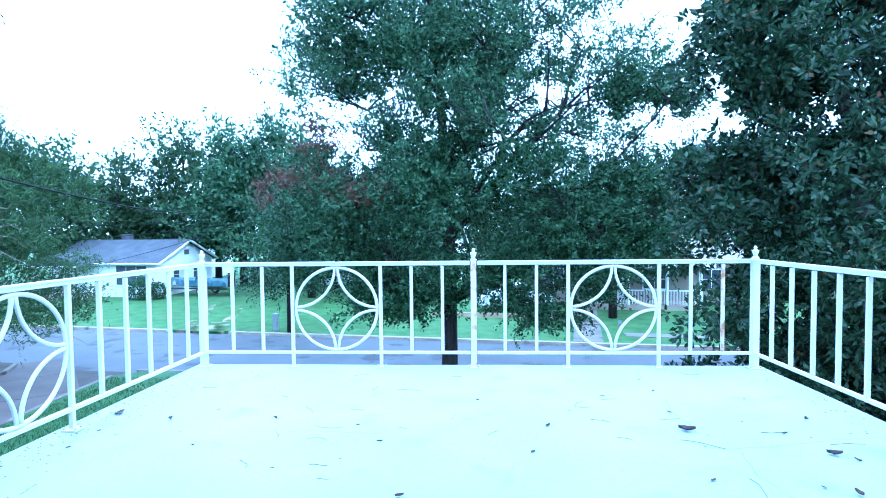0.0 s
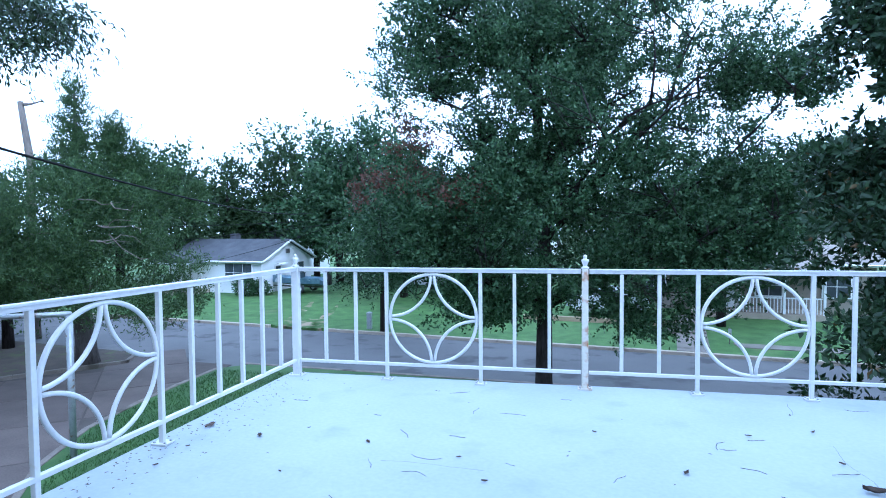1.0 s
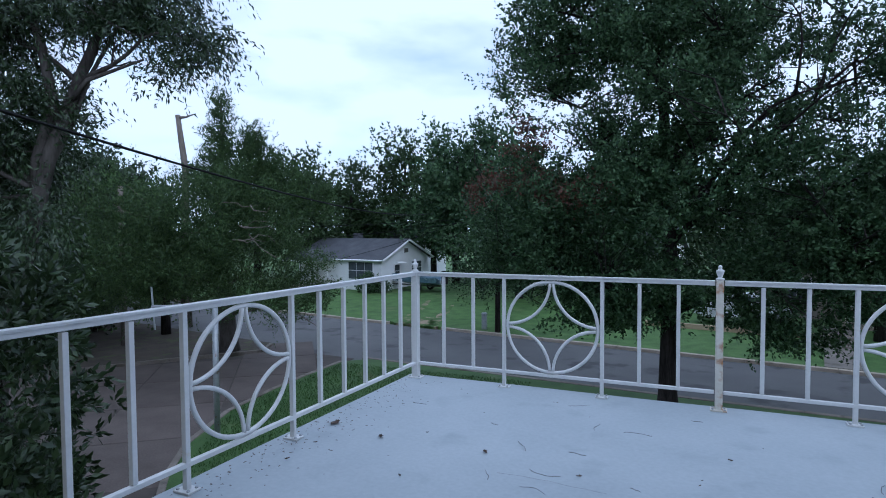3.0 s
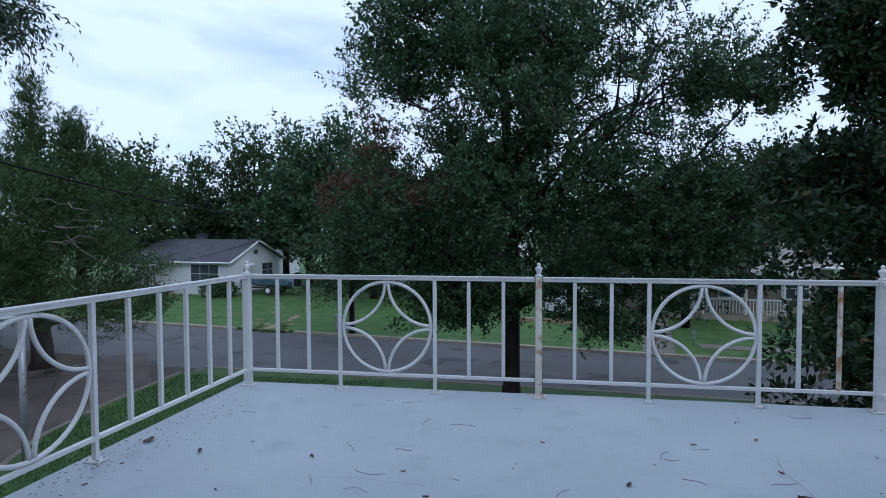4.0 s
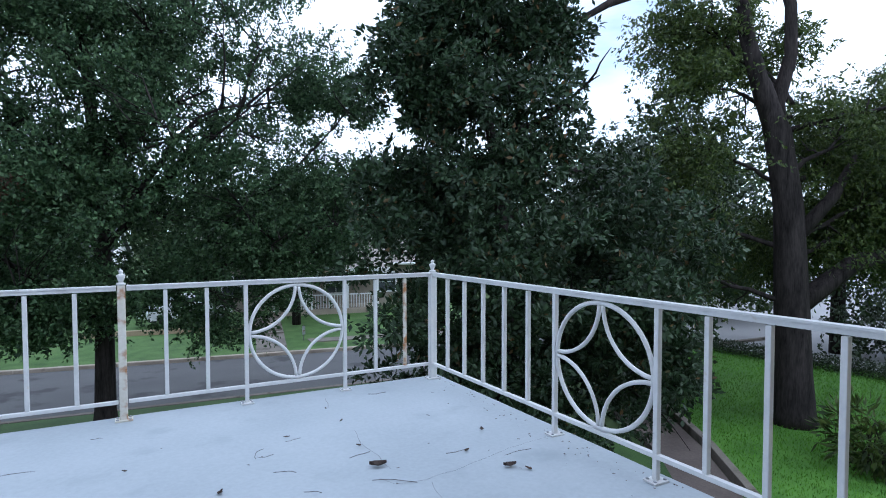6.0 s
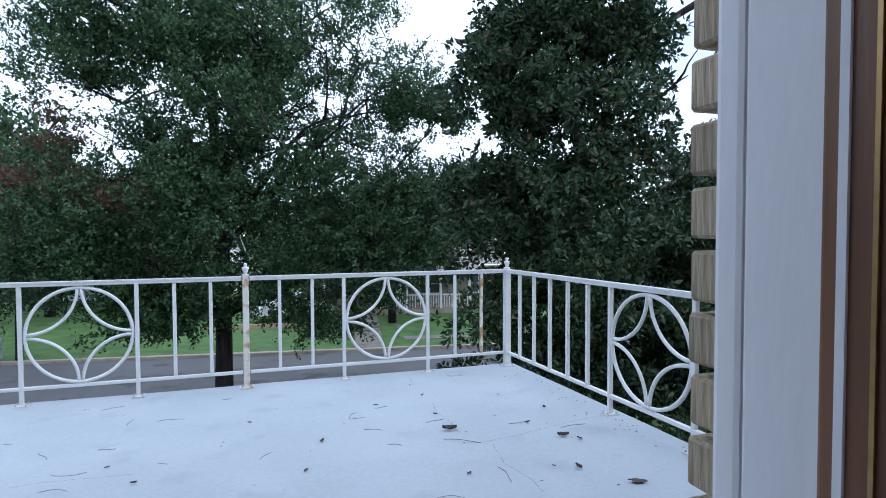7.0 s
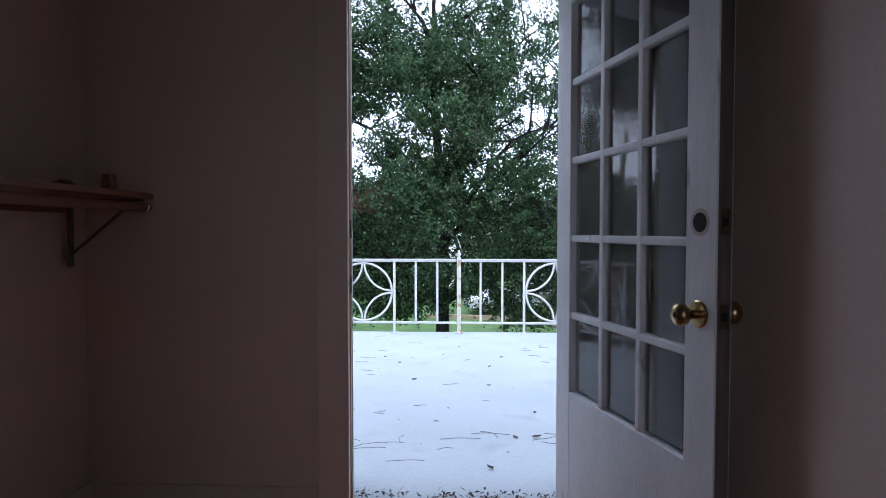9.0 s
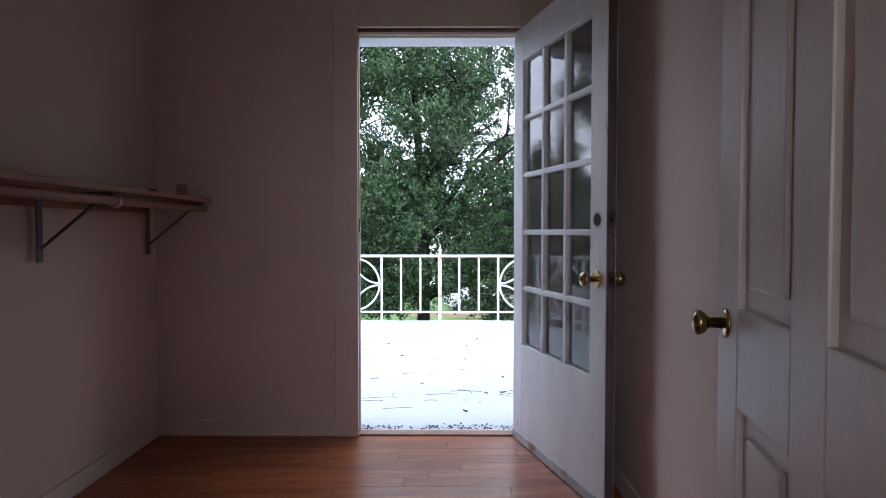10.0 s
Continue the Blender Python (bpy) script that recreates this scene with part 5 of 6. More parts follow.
shrub("house_shrub", [(-22.9, 37.6, -3.3, 0.9, 0.7, 0.75), (-21.9, 38.0, -3.5, 0.7, 0.6, 0.5)], 220, 12, 0.16, 0.25, L_OAK, 64, "rounded green shrub at the corner of the white house", 0.2)


def boat(at, rz):
    ob = tagged(empty("boat", at, rz), "small blue motor boat on a steel trailer beside the house", "boat")
    bm = bmesh.new()
    sec = []
    for i in range(9):
        t = i / 8
        x = -2.3 + 4.6 * t
        w = 0.85 * (1 - max(0, t - 0.45) ** 2 * 3.0)
        k = 0.55 + 0.35 * max(0, t - 0.6)
        sec.append([bm.verts.new(p) for p in ((x, -w, 0.55 + k), (x, -w * 0.85, 0.7), (x, 0, 0.5 + 0.4 * max(0, t - 0.6)), (x, w * 0.85, 0.7), (x, w, 0.55 + k), (x, w * 0.86, 0.5 + k), (x, 0, 0.78), (x, -w * 0.86, 0.5 + k))])
    for a, b in zip(sec, sec[1:]):
        for k in range(8):
            bm.faces.new((a[k], a[(k + 1) % 8], b[(k + 1) % 8], b[k]))
    bm.faces.new(sec[0][::-1])
    bm.faces.new(sec[-1])
    part("hull", bm, BLUEHULL, ob)
    part("windshield", box(0.1, -0.6, 1.05, 0.16, 0.6, 1.45, bev=0.01, m=pose(0, 0, 0, 0, -12, 0)), WINDOWDARK, ob)
    part("engine", box(-2.75, -0.2, 0.6, -2.35, 0.2, 1.6, bev=0.07), DARK, ob, "black outboard engine")
    part("trailer_frame", tube([(-2.2, 0, 0.42), (1.5, 0, 0.42), (3.2, 0, 0.42)], 0.06, 6), STEEL, ob)
    for y in (-0.9, 0.9):
        w = part("wheel", lathe([(0.30, -0.10), (0.33, -0.06), (0.33, 0.06), (0.30, 0.10)], 18, m=pose(-0.7, y, 0.33, 90)), RUBBER, ob)
        part("rim", lathe([(0.18, -0.115), (0.18, 0.115)], 12, m=pose(-0.7, y, 0.33, 90)), SIDING, w)
    return ob


boat((-19.6, 39.4, -3.88), 172)


# ---- the house opposite, partly hidden by the oak ----
h2 = gable_house((16.0, 33.6, -3.88), -8.8, 13.0, 8.0, 2.7, 1.5, TANWALL, PALESHINGLE, "low tan house with a weathered shingle roof across the street")
for x in (-1.8, -5.0, -11.0):
    window(h2, pose(x, -0.02, 0.8), 1.4, 1.3, 1)
part("door", box(-7.6, -0.07, 0.1, -6.7, -0.02, 2.1, bev=0.01), SIDING, h2, "white front door")
part("porch_floor", prism([(-9.0, -2.2), (-2.6, -2.2), (-2.6, -0.02), (-9.0, -0.02)], -0.4, 0.15), KERB, h2)
part("porch_roof", prism([(-9.4, -2.5), (-2.2, -2.5), (-2.2, -0.1), (-9.4, -0.1)], 2.35, lambda x, y: 2.55 + (y + 2.5) * 0.14), PALESHINGLE, h2)
part("fascia", box(-9.45, -2.56, 2.33, -2.15, -2.51, 2.56), SIDING, h2, "white fascia board")
for x in (-8.8, -6.7, -4.6, -2.8):
    part("porch_post", box(x - 0.06, -2.15, 0.15, x + 0.06, -2.03, 2.35, bev=0.01), SIDING, h2)
for a, b in ((-6.6, -4.7), (-4.5, -2.9), (-8.7, -6.8)):
    rl = part("porch_rail", box(a, -2.12, 0.95, b, -2.06, 1.02), SIDING, h2)
    k = a + 0.1
    while k < b:
        part("picket", box(k - 0.02, -2.105, 0.2, k + 0.02, -2.075, 0.95), SIDING, rl)
        k += 0.16
house3 = gable_house((-1.8, 44.0, -3.88), -8.8, 11.0, 8.0, 2.8, 2.0, SIDING, SHINGLE, "pale house glimpsed through the oak's leaves")
setting("front_path", prism([(4.6, far_y(4.6) + 0.3), (5.9, far_y(5.9) + 0.3), (7.3, 33.0), (6.0, 33.2)], GZ - 0.1, lambda x, y: lawn_z(x, y) + 0.02), PATHCON, "grey concrete path across the far lawn", "path")
st1 = tagged(empty("steps", (5.6, 28.6, GZ)), "three worn concrete steps in the front path", "steps")
for k in range(3):
    part("step", box(4.9, 28.2 + k * 0.35, GZ - 0.1, 6.5, 28.6 + k * 0.35, GZ + 0.1 + 0.13 * (k + 1), bev=0.015), PATHCON, st1)
settle(st1)
wl1 = setting("low_wall", box(-4.5, 0, GZ - 0.2, 4.4, 0.2, GZ + 0.42, bev=0.02, m=pose(2.2, 30.3, 0, 0, 0, -8.8)), BRICKFAR, "low brick retaining wall on the far lawn", "wall")
setting("sidewalk", prism([(7.2, far_y(7.2) + 1.55), (21, far_y(21) + 1.55), (21, far_y(21) + 2.3), (7.2, far_y(7.2) + 2.3)], GZ - 0.1, lambda x, y: lawn_z(x, y) + 0.03), PATHCON, "narrow concrete sidewalk along the far lawn", "path")
sign = tagged(empty("yard_sign", (7.0, 26.3, GZ)), "small pale green sign board on the far lawn", "sign")
part("board", box(6.93, 26.28, GZ + 0.35, 7.07, 26.31, GZ + 0.75, bev=0.005), GALV, sign)
part("stake", box(6.98, 26.31, GZ - 0.1, 7.02, 26.33, GZ + 0.8), STEEL, sign)
settle(sign)
meter = tagged(empty("utility_pedestal", (-9.9, 27.6, GZ)), "grey-green utility pedestal beside the slim tree", "pedestal")
part("body", box(-10.02, 27.5, GZ - 0.05, -9.78, 27.74, GZ + 0.8, bev=0.02), GALV, meter)
part("cap", lathe([(0.17, 0), (0.17, 0.05), (0.05, 0.10)], 8, m=pose(-9.9, 27.62, GZ + 0.802)), GALV, meter)
settle(meter)


# ---- cars ----
def car(at, rz, mat, label):
    ob = tagged(empty("car", at, rz), label, "car", "parked cars")
    bm = bmesh.new()
    prof = [(-2.2, 0.35), (-2.25, 0.75), (-2.0, 0.95), (-1.3, 1.0), (-0.8, 1.42), (0.6, 1.45), (1.25, 1.0), (2.05, 0.88), (2.25, 0.62), (2.2, 0.32)]
    a = [bm.verts.new((x, -0.86 + max(0, z - 0.95) * 0.35, z)) for x, z in prof]
    b = [bm.verts.new((x, 0.86 - max(0, z - 0.95) * 0.35, z)) for x, z in prof]
    bm.faces.new(a)
    bm.faces.new(b[::-1])
    for i in range(len(prof)):
        k = (i + 1) % len(prof)
        bm.faces.new((a[i], b[i], b[k], a[k]))
    bmesh.ops.recalc_face_normals(bm, faces=bm.faces)
    part("body", bm, mat, ob)
    for sy in (-1, 1):
        part("side_window", box(-0.95, sy * 0.77, 1.02, 0.75, sy * 0.80, 1.34, bev=0.01), WINDOWDARK, ob)
    part("windshield", box(0.0, -0.62, 0, 0.02, 0.62, 0.62, m=pose(1.24, 0, 0.99, 0, -55, 0)), WINDOWDARK, ob)
    for x in (-1.4, 1.4):
        for y in (-0.80, 0.80):
            w = part("wheel", lathe([(0.28, -0.1), (0.32, -0.07), (0.32, 0.07), (0.28, 0.1)], 18, m=pose(x, y, 0.32, 90)), RUBBER, ob)
            part("rim", lathe([(0.18, -0.11), (0.18, 0.11)], 12, m=pose(x, y, 0.32, 90)), GALV, w)
    return ob


car((50.0, 25.6, RZ + 0.01), 70, WHITECAR, "white car parked beside the pale road")
car((53.0, 22.0, RZ + 0.01), 70, WHITECAR, "white car parked beside the pale road")
car((2.4, 33.2, -3.98), 20, WHITECAR, "white car parked behind the oak across the street")


# ---- pole, cables ----
pole = tagged(empty("clothesline_pole", (-11.2, 10.6, GZ)), "galvanised pipe pole with a crossbar beside the drive", "pole")
part("post", tube([(-11.2, 10.6, GZ - 0.1), (-11.2, 10.6, -0.95)], 0.075, 10), GALV, pole, "", True)
part("crossbar", tube([(-11.15, 10.62, -0.92), (-12.6, 9.9, -0.93)], 0.06, 8), GALV, pole, "", True)
part("brace", tube([(-12.55, 9.93, -1.5), (-12.6, 9.9, -0.4)], 0.025, 6), GALV, pole)
settle(pole)
upole = tagged(empty("utility_pole", (-24.0, 17.8, GZ)), "weathered wooden utility pole among the trees", "pole")
part("post", tube([(-24.0, 17.8, GZ - 0.2), (-24.0, 17.8, 3.0)], [0.16, 0.11], 8), PALEBARK, upole, "", True)
settle(upole)


def cable(a, b, sag, r, label):
    a, b = Vector(a), Vector(b)
    pts = [a.lerp(b, i / 24) - Vector((0, 0, 4 * sag * (i / 24) * (1 - i / 24))) for i in range(25)]
    ob = part("overhead_cable", tube(pts, r, 5), CABLE)
    return tagged(ob, label, "cable")


cable((-5.9, -0.44, 2.75), (-16.0, 34.0, 1.9), 0.6, 0.022, "thick black overhead service cable")
cable((-42, 10.0, 0.6), (-10.0, 40.0, 2.2), 1.4, 0.016, "thin black overhead cable")
cable((-40, 24.0, 1.5), (-6.0, 44.0, 2.6), 0.9, 0.016, "thin black overhead cable")
cable((-25.0, 37.0, -1.4), (-12.0, 38.0, 2.6), 0.3, 0.016, "thin black service drop to the white house")


# ---- places of the litter on the deck: x, y, size; twigs: x, y, length, angle, bend ----
LEAVES = [
    (-1.94, 2.36, 0.1), (-1.57, 2.26, 0.06), (-1.84, 1.79, 0.03), (-1.85, 2.04, 0.025), (-0.96, 2.28, 0.045), (-0.46, 2.17, 0.03),
    (-0.3, 1.92, 0.035), (-1.23, 1.84, 0.025), (0.2, 2.67, 0.03), (0.58, 2.19, 0.05), (0.46, 1.8, 0.04), (1.36, 2.9, 0.04),
    (1.0, 2.77, 0.04), (1.35, 3.2, 0.03), (1.3, 2.13, 0.1), (1.31, 2.44, 0.035), (1.87, 2.73, 0.03), (1.78, 2.09, 0.04),
    (2.02, 2.33, 0.05), (1.86, 1.81, 0.08), (1.92, 1.74, 0.045), (1.86, 1.16, 0.1), (1.7, 1.39, 0.06), (1.6, 1.45, 0.03),
    (1.18, 1.5, 0.04), (-0.43, 0.52, 0.045), (0.16, 0.58, 0.03), (0.68, 0.5, 0.04), (0.43, 1.16, 0.03), (-0.12, 1.31, 0.045),
    (0.1, 0.31, 0.035), (0.53, 0.06, 0.05), (0.64, 0.07, 0.06), (0.38, -0.36, 0.05),
]
TWIGS = [
    (-0.53, 1.61, 0.09, -0.22, 0), (-0.88, 1.61, 0.11, -0.91, 0.5), (-1.67, 1.32, 0.1, 1.67, 0), (1.27, 2.31, 0.13, 0.23, 0), (0.94, 1.99, 0.08, -0.52, 0.4), (1.3, 1.92, 0.21, -0.65, 0.3),
    (1.73, 2.1, 0.13, 0.0, 0), (2.0, 1.94, 0.17, 0.06, 0.2), (1.33, 1.43, 0.18, -1.68, 0.3), (-0.49, 2.92, 0.13, 1.42, 0.3), (0.88, 2.27, 0.11, -0.46, 0.5), (-0.86, 2.01, 0.11, -1.11, 0.2),
    (-0.81, 2.44, 0.14, -0.98, 0.2), (-0.52, 2.45, 0.09, -0.22, 0), (0.28, 2.06, 0.1, 0.93, 0.3), (0.82, 2.58, 0.14, 1.14, 0.7), (0.24, 0.02, 0.21, 0.09, 0.2), (0.39, 0.09, 0.14, -0.89, 0.9),
    (-0.02, 0.63, 0.08, 0.24, 0.1), (-0.06, 0.0, 0.12, 1.57, 0.6), (-0.25, 0.48, 0.08, 0.69, 0), (0.72, 0.11, 0.07, -0.28, 0.5),
]
CRACKS = [
    [(2.31, 2.05), (1.99, 2.01), (1.7, 1.92), (1.44, 1.87), (1.29, 1.89), (1.24, 2.02)], [(1.44, 1.83), (1.39, 1.56), (1.42, 1.33), (1.41, 1.17)], [(1.42, 3.45), (1.36, 3.18)], [(1.37, 2.69), (1.33, 2.46), (1.35, 2.25), (1.33, 2.04)], [(-0.82, 2.06), (-0.58, 2.06), (-0.28, 2.03)],
]


# ---- things in the room ----
def french_door():
    ob = tagged(empty("door_1", (OX1 - 0.036, YI + 0.010, 0.0), -73.6), "open white glazed door with fifteen dusty panes and worn paint", "door", kind="structure")
    W, T, B, H = 0.852, 0.044, 0.012, 2.035
    g0, g1, gz0, gz1 = 0.105, W - 0.110, 0.490, 1.870
    y0, y1 = -T, 0.0
    part("stile", box(0, y0, B, g0, y1, H, bev=0.003), DOORPAINT, ob)
    part("stile", box(g1, y0, B, W, y1, H, bev=0.003), DOORPAINT, ob)
    part("top_rail", box(g0, y0 + 0.001, gz1, g1, y1 - 0.001, H, bev=0.002), DOORPAINT, ob)
    part("bottom_panel", box(g0, y0 + 0.001, B, g1, y1 - 0.001, gz0, bev=0.002), DOORPAINT, ob, "scuffed white bottom panel")
    cw, ch, mw = (g1 - g0) / 3, (gz1 - gz0) / 5, 0.024
    for i in (1, 2):
        part("muntin", box(g0 + i * cw - mw / 2, y0 + 0.004, gz0, g0 + i * cw + mw / 2, y1 - 0.004, gz1, bev=0.005), DOORPAINT, ob)
    for j in range(1, 5):
        part("muntin", box(g0, y0 + 0.005, gz0 + j * ch - mw / 2, g1, y1 - 0.005, gz0 + j * ch + mw / 2, bev=0.005), DOORPAINT, ob)
    for j in range(5):
        for i in range(3):
            p = part("pane", box(g0 + i * cw + 0.008, y0 + 0.021, gz0 + j * ch + 0.008, g0 + (i + 1) * cw - 0.008, y0 + 0.024, gz0 + (j + 1) * ch - 0.008), PANE, ob, "dusty glass pane")
            p.visible_shadow = False
    kx, kz = W - 0.058, 0.868
    for s, face in ((-1, y0), (1, y1)):
        rot = pose(kx, face, kz, 90 if s < 0 else -90)
        k = part("knob", lathe([(0.012, 0.004), (0.011, 0.012), (0.011, 0.030), (0.020, 0.036), (0.027, 0.044), (0.028, 0.056), (0.022, 0.064), (0.010, 0.066)], 20, m=rot), BRASS, ob, "brass door knob", True)
        part("rosette", lathe([(0.0335, 0.0), (0.0335, 0.003), (0.030, 0.006), (0.0125, 0.007)], 24, m=rot), BRASS, k, "flat brass rosette")
        if s < 0:
            part("keyhole", lathe([(0.007, 0.0662), (0.007, 0.0668)], 10, m=rot), DARK, k)
    hole = part("bolt_hole", lathe([(0.024, 0.0005), (0.024, 0.0015)], 20, m=pose(kx, y0, 1.09, 90)), DARK, ob, "dark empty bolt hole")
    part("ring", lathe([(0.034, 0.0), (0.034, 0.0008), (0.025, 0.0008), (0.025, 0.0)], 20, m=pose(kx, y0, 1.09, 90)), PANELPAINT, hole, "bare ring in the paint")
    part("edge", box(W - 0.001, y0 + 0.004, B + 0.004, W + 0.0008, y1 - 0.004, H - 0.004), EDGEWOOD, ob, "bare dark-stained latch edge")
    for z in (kz, 1.09):
        e = part("latch_plate", box(W, y0 + 0.010, z - 0.03, W + 0.002, y1 - 0.010, z + 0.03), TARNISH, ob, "tarnished latch plate")
        part("latch", box(W + 0.002, y0 + 0.015, z - 0.010, W + 0.004, y1 - 0.015, z + 0.010), DARK, e)
    part("door_sweep", box(0.005, y0 - 0.006, 0.004, W - 0.005, y0 - 0.001, 0.045, bev=0.001), GALV, ob, "metal door sweep with screws")
    for z in (0.25, 1.0, 1.8):
        part("hinge", tube([(-0.004, y1 + 0.004, z - 0.045), (-0.004, y1 + 0.004, z + 0.045)], 0.006, 8), BRASS, ob)
    return ob


def panel_door():
    ob = tagged(empty("door_2", (0.672, YB + 0.02, 0.0), 79.5), "open white six-panel inner door with a brass knob", "door", kind="structure")
    W, T, B, H = 0.76, 0.036, 0.012, 2.03
    st, zs = 0.115, [(0.24, 0.755), (0.92, 1.58), (1.70, 1.92)]
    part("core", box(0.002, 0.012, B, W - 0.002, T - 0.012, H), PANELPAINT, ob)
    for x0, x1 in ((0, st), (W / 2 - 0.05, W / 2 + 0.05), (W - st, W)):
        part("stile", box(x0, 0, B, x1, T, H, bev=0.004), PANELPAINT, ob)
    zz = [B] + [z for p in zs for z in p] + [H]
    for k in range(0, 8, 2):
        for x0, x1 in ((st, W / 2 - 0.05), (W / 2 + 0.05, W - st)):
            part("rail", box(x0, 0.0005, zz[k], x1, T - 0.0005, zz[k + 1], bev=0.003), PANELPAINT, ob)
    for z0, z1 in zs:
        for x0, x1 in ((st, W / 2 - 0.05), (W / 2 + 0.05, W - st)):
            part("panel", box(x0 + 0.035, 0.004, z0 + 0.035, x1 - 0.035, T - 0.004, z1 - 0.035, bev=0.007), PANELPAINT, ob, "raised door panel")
    for s, y in ((1, T), (-1, 0.0)):
        rot = pose(W - 0.055, y, 0.887, -90 if s > 0 else 90)
        k = part("knob", lathe([(0.010, 0.004), (0.010, 0.030), (0.016, 0.034), (0.022, 0.043), (0.022, 0.050), (0.010, 0.056)], 20, m=rot), BRASS, ob, "brass door knob", True)
        part("rose", lathe([(0.026, 0.0), (0.026, 0.003), (0.019, 0.006)], 20, m=rot), BRASS, k, "", True)
    for z in (0.25, 1.8):
        part("hinge", tube([(-0.004, -0.004, z - 0.045), (-0.004, -0.004, z + 0.045)], 0.006, 8), BRASS, ob)
    return ob


french_door()
panel_door()


def shelf():
    ob = tagged(empty("wall_shelf", (XL, -1.6, 1.18)), "brown wooden shelf with a closet rod on steel brackets", "shelf")
    y0, y1 = -2.95, -0.86
    part("board", box(XL + 0.002, y0, 1.185, XL + 0.33, y1, 1.205, bev=0.003), SHELFWOOD, ob, "brown wooden shelf board")
    part("cleat", box(XL + 0.002, y0, 1.135, XL + 0.022, y1, 1.184, bev=0.002), SHELFWOOD, ob)
    part("front_rail", tube([(XL + 0.30, y0, 1.155), (XL + 0.30, y1 + 0.01, 1.155)], 0.017, 10), SHELFWOOD, ob, "wooden closet rod", True)
    for y in (-0.88, -1.63, -2.6):
        b = part("bracket", box(XL + 0.023, y - 0.014, 0.935, XL + 0.030, y + 0.014, 1.184, bev=0.001), STEEL, ob, "grey steel bracket")
        part("bracket_arm", box(XL + 0.031, y - 0.012, 1.176, XL + 0.30, y + 0.012, 1.184), STEEL, b)
        part("brace", tube([(XL + 0.034, y, 0.985), (XL + 0.26, y, 1.172)], 0.006, 6), STEEL, b)
        part("hook", tube([(XL + 0.30 + 0.024 * math.cos(a), y, 1.155 + 0.024 * math.sin(a)) for a in [math.pi * (0.9 + 0.2 * k) for k in range(7)]], 0.004, 5), IRON, b, "white rod hook")
    settle(ob)


shelf()
sb = tagged(part("wood_block", lathe([(0.030, 0), (0.024, 0.055), (0.022, 0.06)], 6, m=pose(XL + 0.24, -0.98, 1.2055)), SHELFWOOD), "small dark wooden block standing on the shelf", "block")
cp = bmesh.new()
bmesh.ops.create_icosphere(cp, subdivisions=3, radius=0.035)
for v in cp.verts:
    v.co *= 1 + 0.5 * noise.noise(v.co * 45)
    v.co.z = max(v.co.z * 0.55, -0.012)
    v.co += Vector((XL + 0.15, -1.08, 1.218))
tagged(part("crumpled_scrap", cp, DEADLEAF), "dark crumpled scrap lying on the shelf", "scrap")
chain = tagged(part("pull_cord", tube([(XR - 0.02, -1.30, 2.4), (XR - 0.02, -1.30, 1.35), (XR - 0.024, -1.31, 1.18)], 0.0025, 5), TRIM), "thin white cord hanging on the wall", "cord")


# ---- fallen leaves, twigs and cracks on the deck ----
def leaf_shape(curl, seed):
    rng = np.random.default_rng(seed)
    bm = bmesh.new()
    cols = []
    for i in range(7):
        t = i / 6
        w = math.sin(math.pi * min(1, t * 0.94 + 0.06)) * (0.5 + 0.1 * rng.normal())
        z = curl * (t - 0.5) ** 2 + 0.05 * rng.random()
        cols.append([bm.verts.new((t - 0.5, s * w * 0.55, z + abs(s) * curl * 0.45 + 0.06 * rng.random())) for s in (-1, 0, 1)])
    for a, b in zip(cols, cols[1:]):
        for k in range(2):
            bm.faces.new((a[k], a[k + 1], b[k + 1], b[k]))
    lo = min(v.co.z for v in bm.verts)
    for v in bm.verts:
        v.co.z -= lo
    me = bpy.data.meshes.new("dead_leaf")
    bm.to_mesh(me)
    bm.free()
    me.materials.append(DEADLEAF)
    return me


LEAFMESH = [leaf_shape(c, 400 + i) for i, c in enumerate((0.5, 0.9, 0.3, 0.7))]
rnd = random.Random(5)


def dead_leaf(x, y, s, label="small dry curled leaf lying on the deck"):
    ob = tagged(new("dead_leaf", rnd.choice(LEAFMESH)), label, "leaf", "fallen leaves")
    ob.matrix_basis = pose(x, y, deck_z(y) + 0.005, 0, 0, rnd.uniform(0, 360)) @ Matrix.Diagonal((s * 0.85, s * 0.8, s * 0.4, 1))


for x, y, s in LEAVES:
    dead_leaf(x, y, s, "large dry brown leaf lying on the deck" if s > 0.07 else "small dry curled leaf lying on the deck")
for k in range(46):
    dead_leaf(rnd.uniform(-1.9, 2.2), rnd.uniform(-0.2, 3.4), rnd.uniform(0.010, 0.022), "tiny dry leaf scrap on the deck")


def twig(x, y, L, a, bend, r=0.0022):
    pts = []
    for i in range(9):
        t = i / 8 - 0.5
        px, py = L * t, bend * L * (0.25 - t * t) + 0.003 * math.sin(t * 9 + x * 7)
        c, s = math.cos(a), math.sin(a)
        qx, qy = x + c * px - s * py, y + s * px + c * py
        pts.append((qx, qy, deck_z(qy) + 0.0065))
    tagged(part("twig", tube(pts, r, 4), TWIG), "thin dry twig lying on the deck", "twig", "fallen twigs")


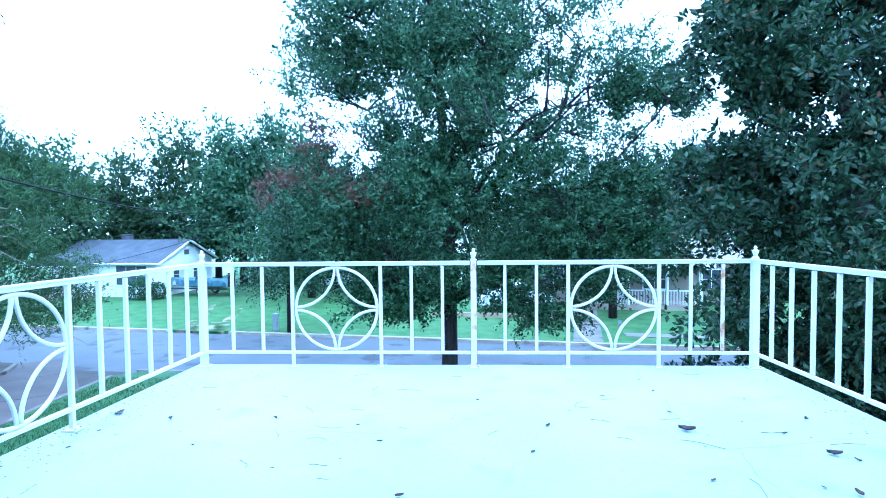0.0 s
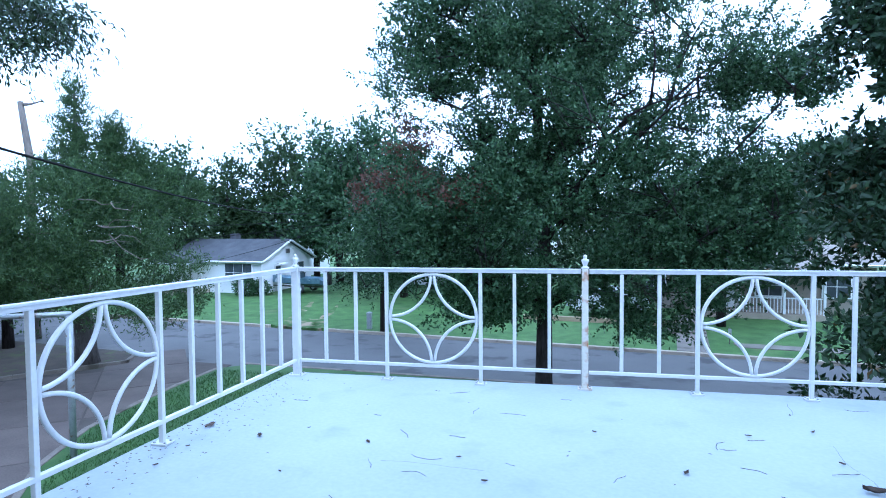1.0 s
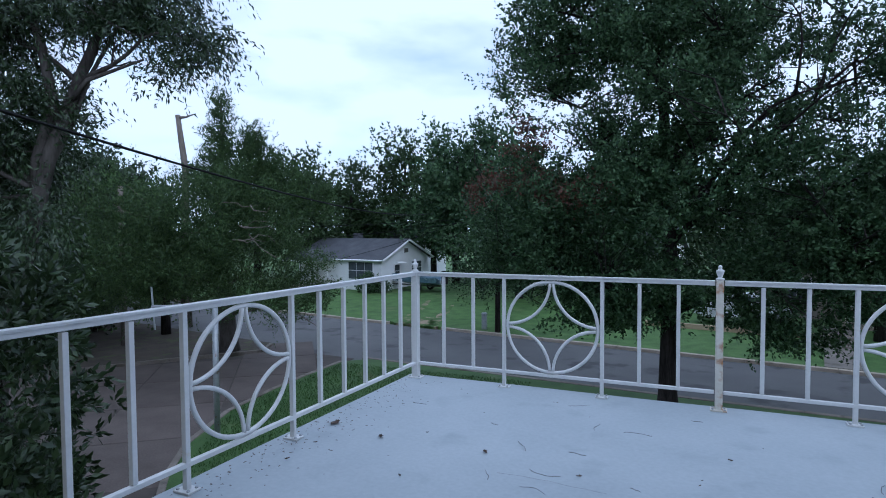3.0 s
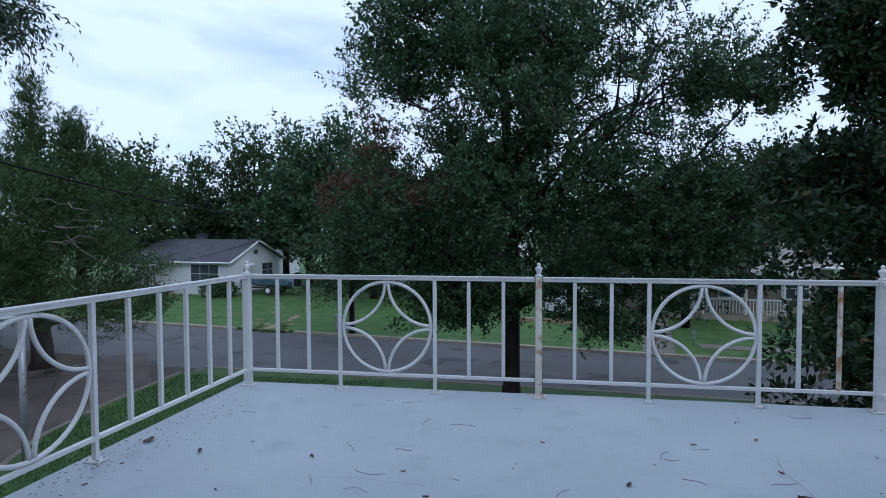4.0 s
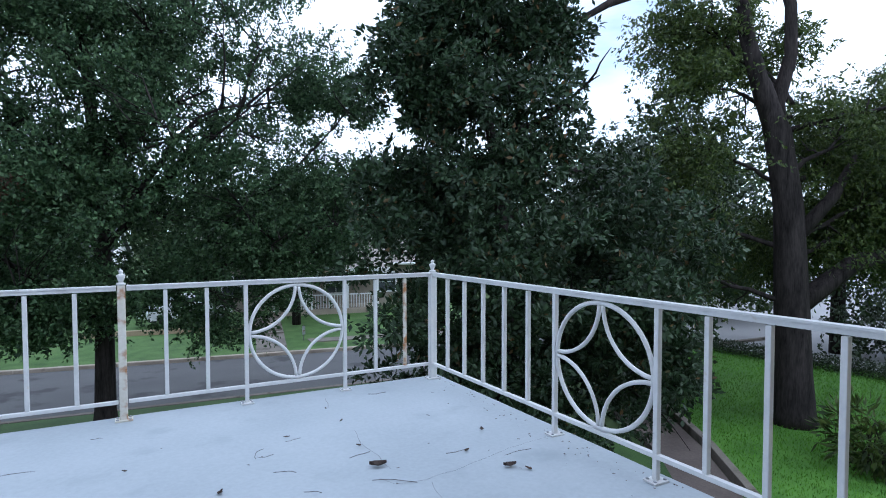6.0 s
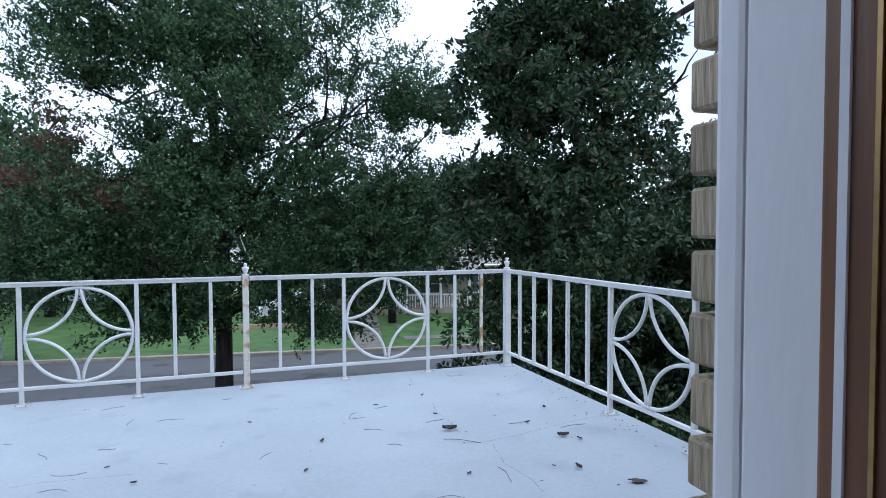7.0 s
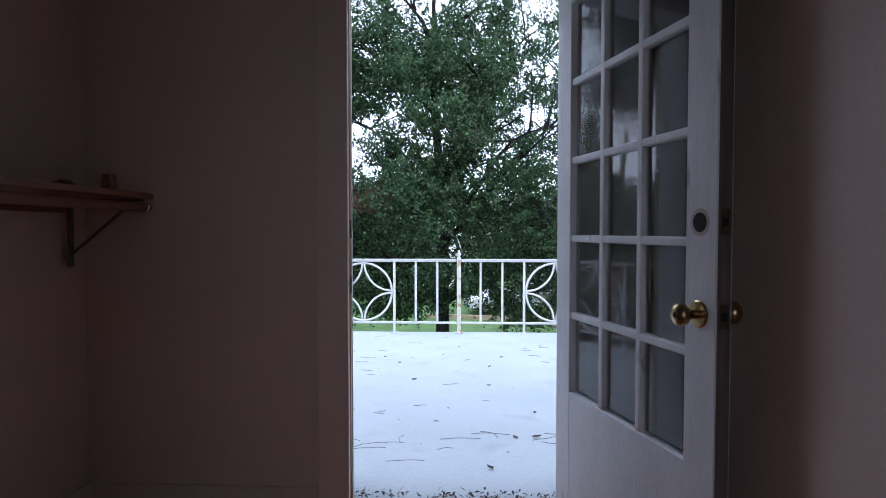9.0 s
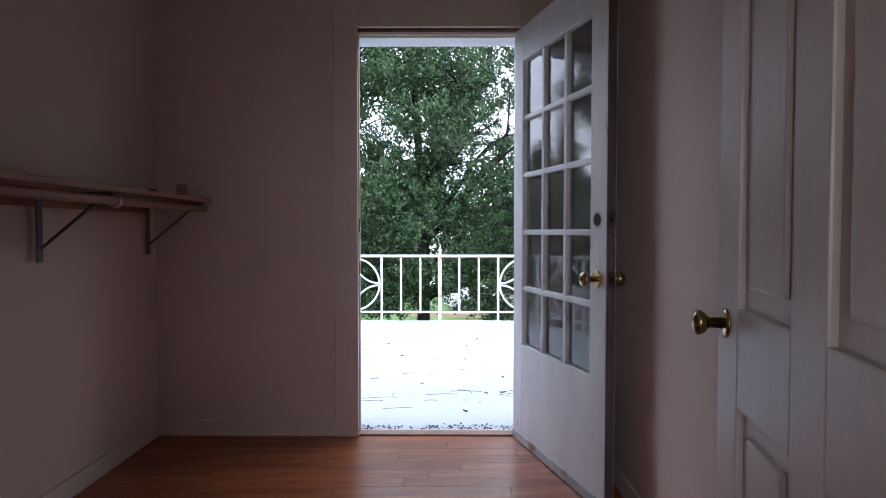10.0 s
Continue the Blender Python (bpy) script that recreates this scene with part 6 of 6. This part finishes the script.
for x, y, L, a, bend in TWIGS:
    twig(x, y, L, a, bend, 0.0013)
for k in range(9):
    twig(rnd.uniform(-0.35, 0.75), rnd.uniform(-0.3, 0.25), rnd.uniform(0.06, 0.22), rnd.uniform(-0.7, 0.7), rnd.uniform(-0.8, 0.8), 0.0012)
for k in range(20):
    twig(rnd.uniform(-1.8, 2.2), rnd.uniform(0.0, 3.4), rnd.uniform(0.05, 0.16), rnd.uniform(-0.6, 0.6), rnd.uniform(-0.9, 0.9), 0.0010)
litter = bmesh.new()
for k in range(230):
    x, y = rnd.uniform(OX0 + 0.01, OX1 - 0.01), -0.685 + abs(rnd.gauss(0, 0.04))
    m = pose(x, y, deck_z(y) + 0.008, rnd.uniform(-40, 40), rnd.uniform(-40, 40), rnd.uniform(0, 360))
    L = rnd.uniform(0.004, 0.016)
    w = L * rnd.uniform(0.1, 0.5)
    vs = [litter.verts.new(m @ Vector(p)) for p in ((-L, 0, 0), (0, -w, 0.003), (L, 0, 0), (0, w, 0.003))]
    litter.faces.new(vs)
tagged(part("threshold_litter", litter, DEADLEAF), "drift of dry leaf crumbs and twigs against the threshold", "litter", kind="stuff")


specks = bmesh.new()
for k in range(520):
    y = rnd.uniform(-0.3, 3.5)
    x = -2.06 + abs(rnd.gauss(0, 0.16)) if k % 4 else 2.38 - abs(rnd.gauss(0, 0.10))
    m = pose(x, y, deck_z(y) + 0.007, 0, 0, rnd.uniform(0, 360))
    L = rnd.uniform(0.003, 0.011)
    vs = [specks.verts.new(m @ Vector(p)) for p in ((-L, 0, 0), (0, -L * 0.5, 0.002), (L, 0, 0), (0, L * 0.5, 0.002))]
    specks.faces.new(vs)
tagged(part("deck_specks", specks, DEADLEAF), "dark dirt crumbs along the edges of the deck", "litter", kind="stuff")


def crack(pts, w):
    """A narrow uneven line of dirt filling a crack in the paint."""
    bm = bmesh.new()
    fine = []
    for (ax, ay), (bx, by) in zip(pts, pts[1:]):
        n = max(3, int(math.hypot(bx - ax, by - ay) / 0.03))
        for i in range(n):
            t = i / n
            x, y = ax + (bx - ax) * t, ay + (by - ay) * t
            fine.append((x + 0.012 * noise.noise(Vector((x * 9, y * 9, 1))), y + 0.012 * noise.noise(Vector((x * 9, y * 9, 7)))))
    rows = []
    for i, (x, y) in enumerate(fine):
        q = fine[min(i + 1, len(fine) - 1)]
        p = fine[max(i - 1, 0)]
        d = Vector((q[0] - p[0], q[1] - p[1], 0)).normalized()
        ww = w * (0.5 + 0.8 * abs(noise.noise(Vector((x * 25, y * 25, 3)))))
        nrm = Vector((-d.y, d.x, 0)) * ww
        rows.append([bm.verts.new((x + s * nrm.x, y + s * nrm.y, deck_z(y) + 0.0052)) for s in (-1, 1)])
    for a, b in zip(rows, rows[1:]):
        bm.faces.new((a[0], b[0], b[1], a[1]))
    part("crack", bm, CRACK, deck, "dirty crack in the white paint")


for pts in CRACKS:
    crack(pts, 0.0016)


# ---- bricks beside the doorway, floor strips, drive slabs ----
def piece_mesh(name, x, y, z, mat, bev):
    bm = box(0, 0, 0, x, y, z, bev=0)
    bmesh.ops.bevel(bm, geom=list(bm.edges), offset=bev, segments=1, affect="EDGES")
    me = bpy.data.meshes.new(name)
    bm.to_mesh(me)
    bm.free()
    me.materials.append(mat)
    return me


full = piece_mesh("brick", 0.205, 0.085, 0.058, BRICK, 0.004)
half = piece_mesh("brick", 0.098, 0.085, 0.058, BRICK, 0.004)
for side in (-1, 1):
    for k in range(-2, 40):
        z = k * 0.0722 + 0.004
        if z > OTOP + 0.05:
            break
        jog = rnd.uniform(-0.003, 0.003)
        x = OX1 + (0.020 if side > 0 else 0.040) + jog
        row = [(half, 0.098), (full, 0.205)] if k % 2 else [(full, 0.205), (half, 0.098)]
        for me, w in row:
            xx = x if side > 0 else (OX0 + OX1) - x - w
            shared("brick", me, facade, pose(xx, FACE - 0.083 + rnd.uniform(0, 0.004), z))
            x += w + 0.011

SPAN = XR - XL - 0.004
board_w = 0.083
y = -0.768 - board_w
while y > -4.4:
    cuts = [0.0, rnd.uniform(0.15, 0.8)]
    while cuts[-1] < SPAN - 0.95:
        cuts.append(cuts[-1] + rnd.uniform(0.55, 0.95))
    cuts.append(SPAN)
    if cuts[-1] - cuts[-2] < 0.15:
        cuts.pop(-2)
    for a, b in zip(cuts, cuts[1:]):
        shared("floor_board", piece_mesh("floor_board", b - a - 0.0006, board_w - 0.0006, 0.013, PLANK, 0.0006), floor, pose(XL + 0.002 + a, y, -0.0135))
    y -= board_w
slab = piece_mesh("slab", 2.96, 2.96, 0.05, CONCRETE, 0.02)
test = inside_poly([(-12.9, 19.8), (-17.0, 20.2), (-17.0, 19.0), (-19.4, 16.6), (-21.8, 13.6), (-25, 9), (-24, 7.6), (-13, 7.0), (-9.2, 6.3), (-10.4, 8.3), (-12.5, 12.3), (-12.9, 16.5)])
for i in range(-10, 4):
    for j in range(-4, 8):
        m = pose(-14.0, 9.0, RZ - 0.018, 0, 0, 38) @ pose(i * 3.0, j * 3.0, rnd.uniform(-0.006, 0.006))
        cx, cy = (m @ Vector((1.5, 1.5, 0))).xy
        if test(cx, cy):
            shared("slab", slab, drive, m)
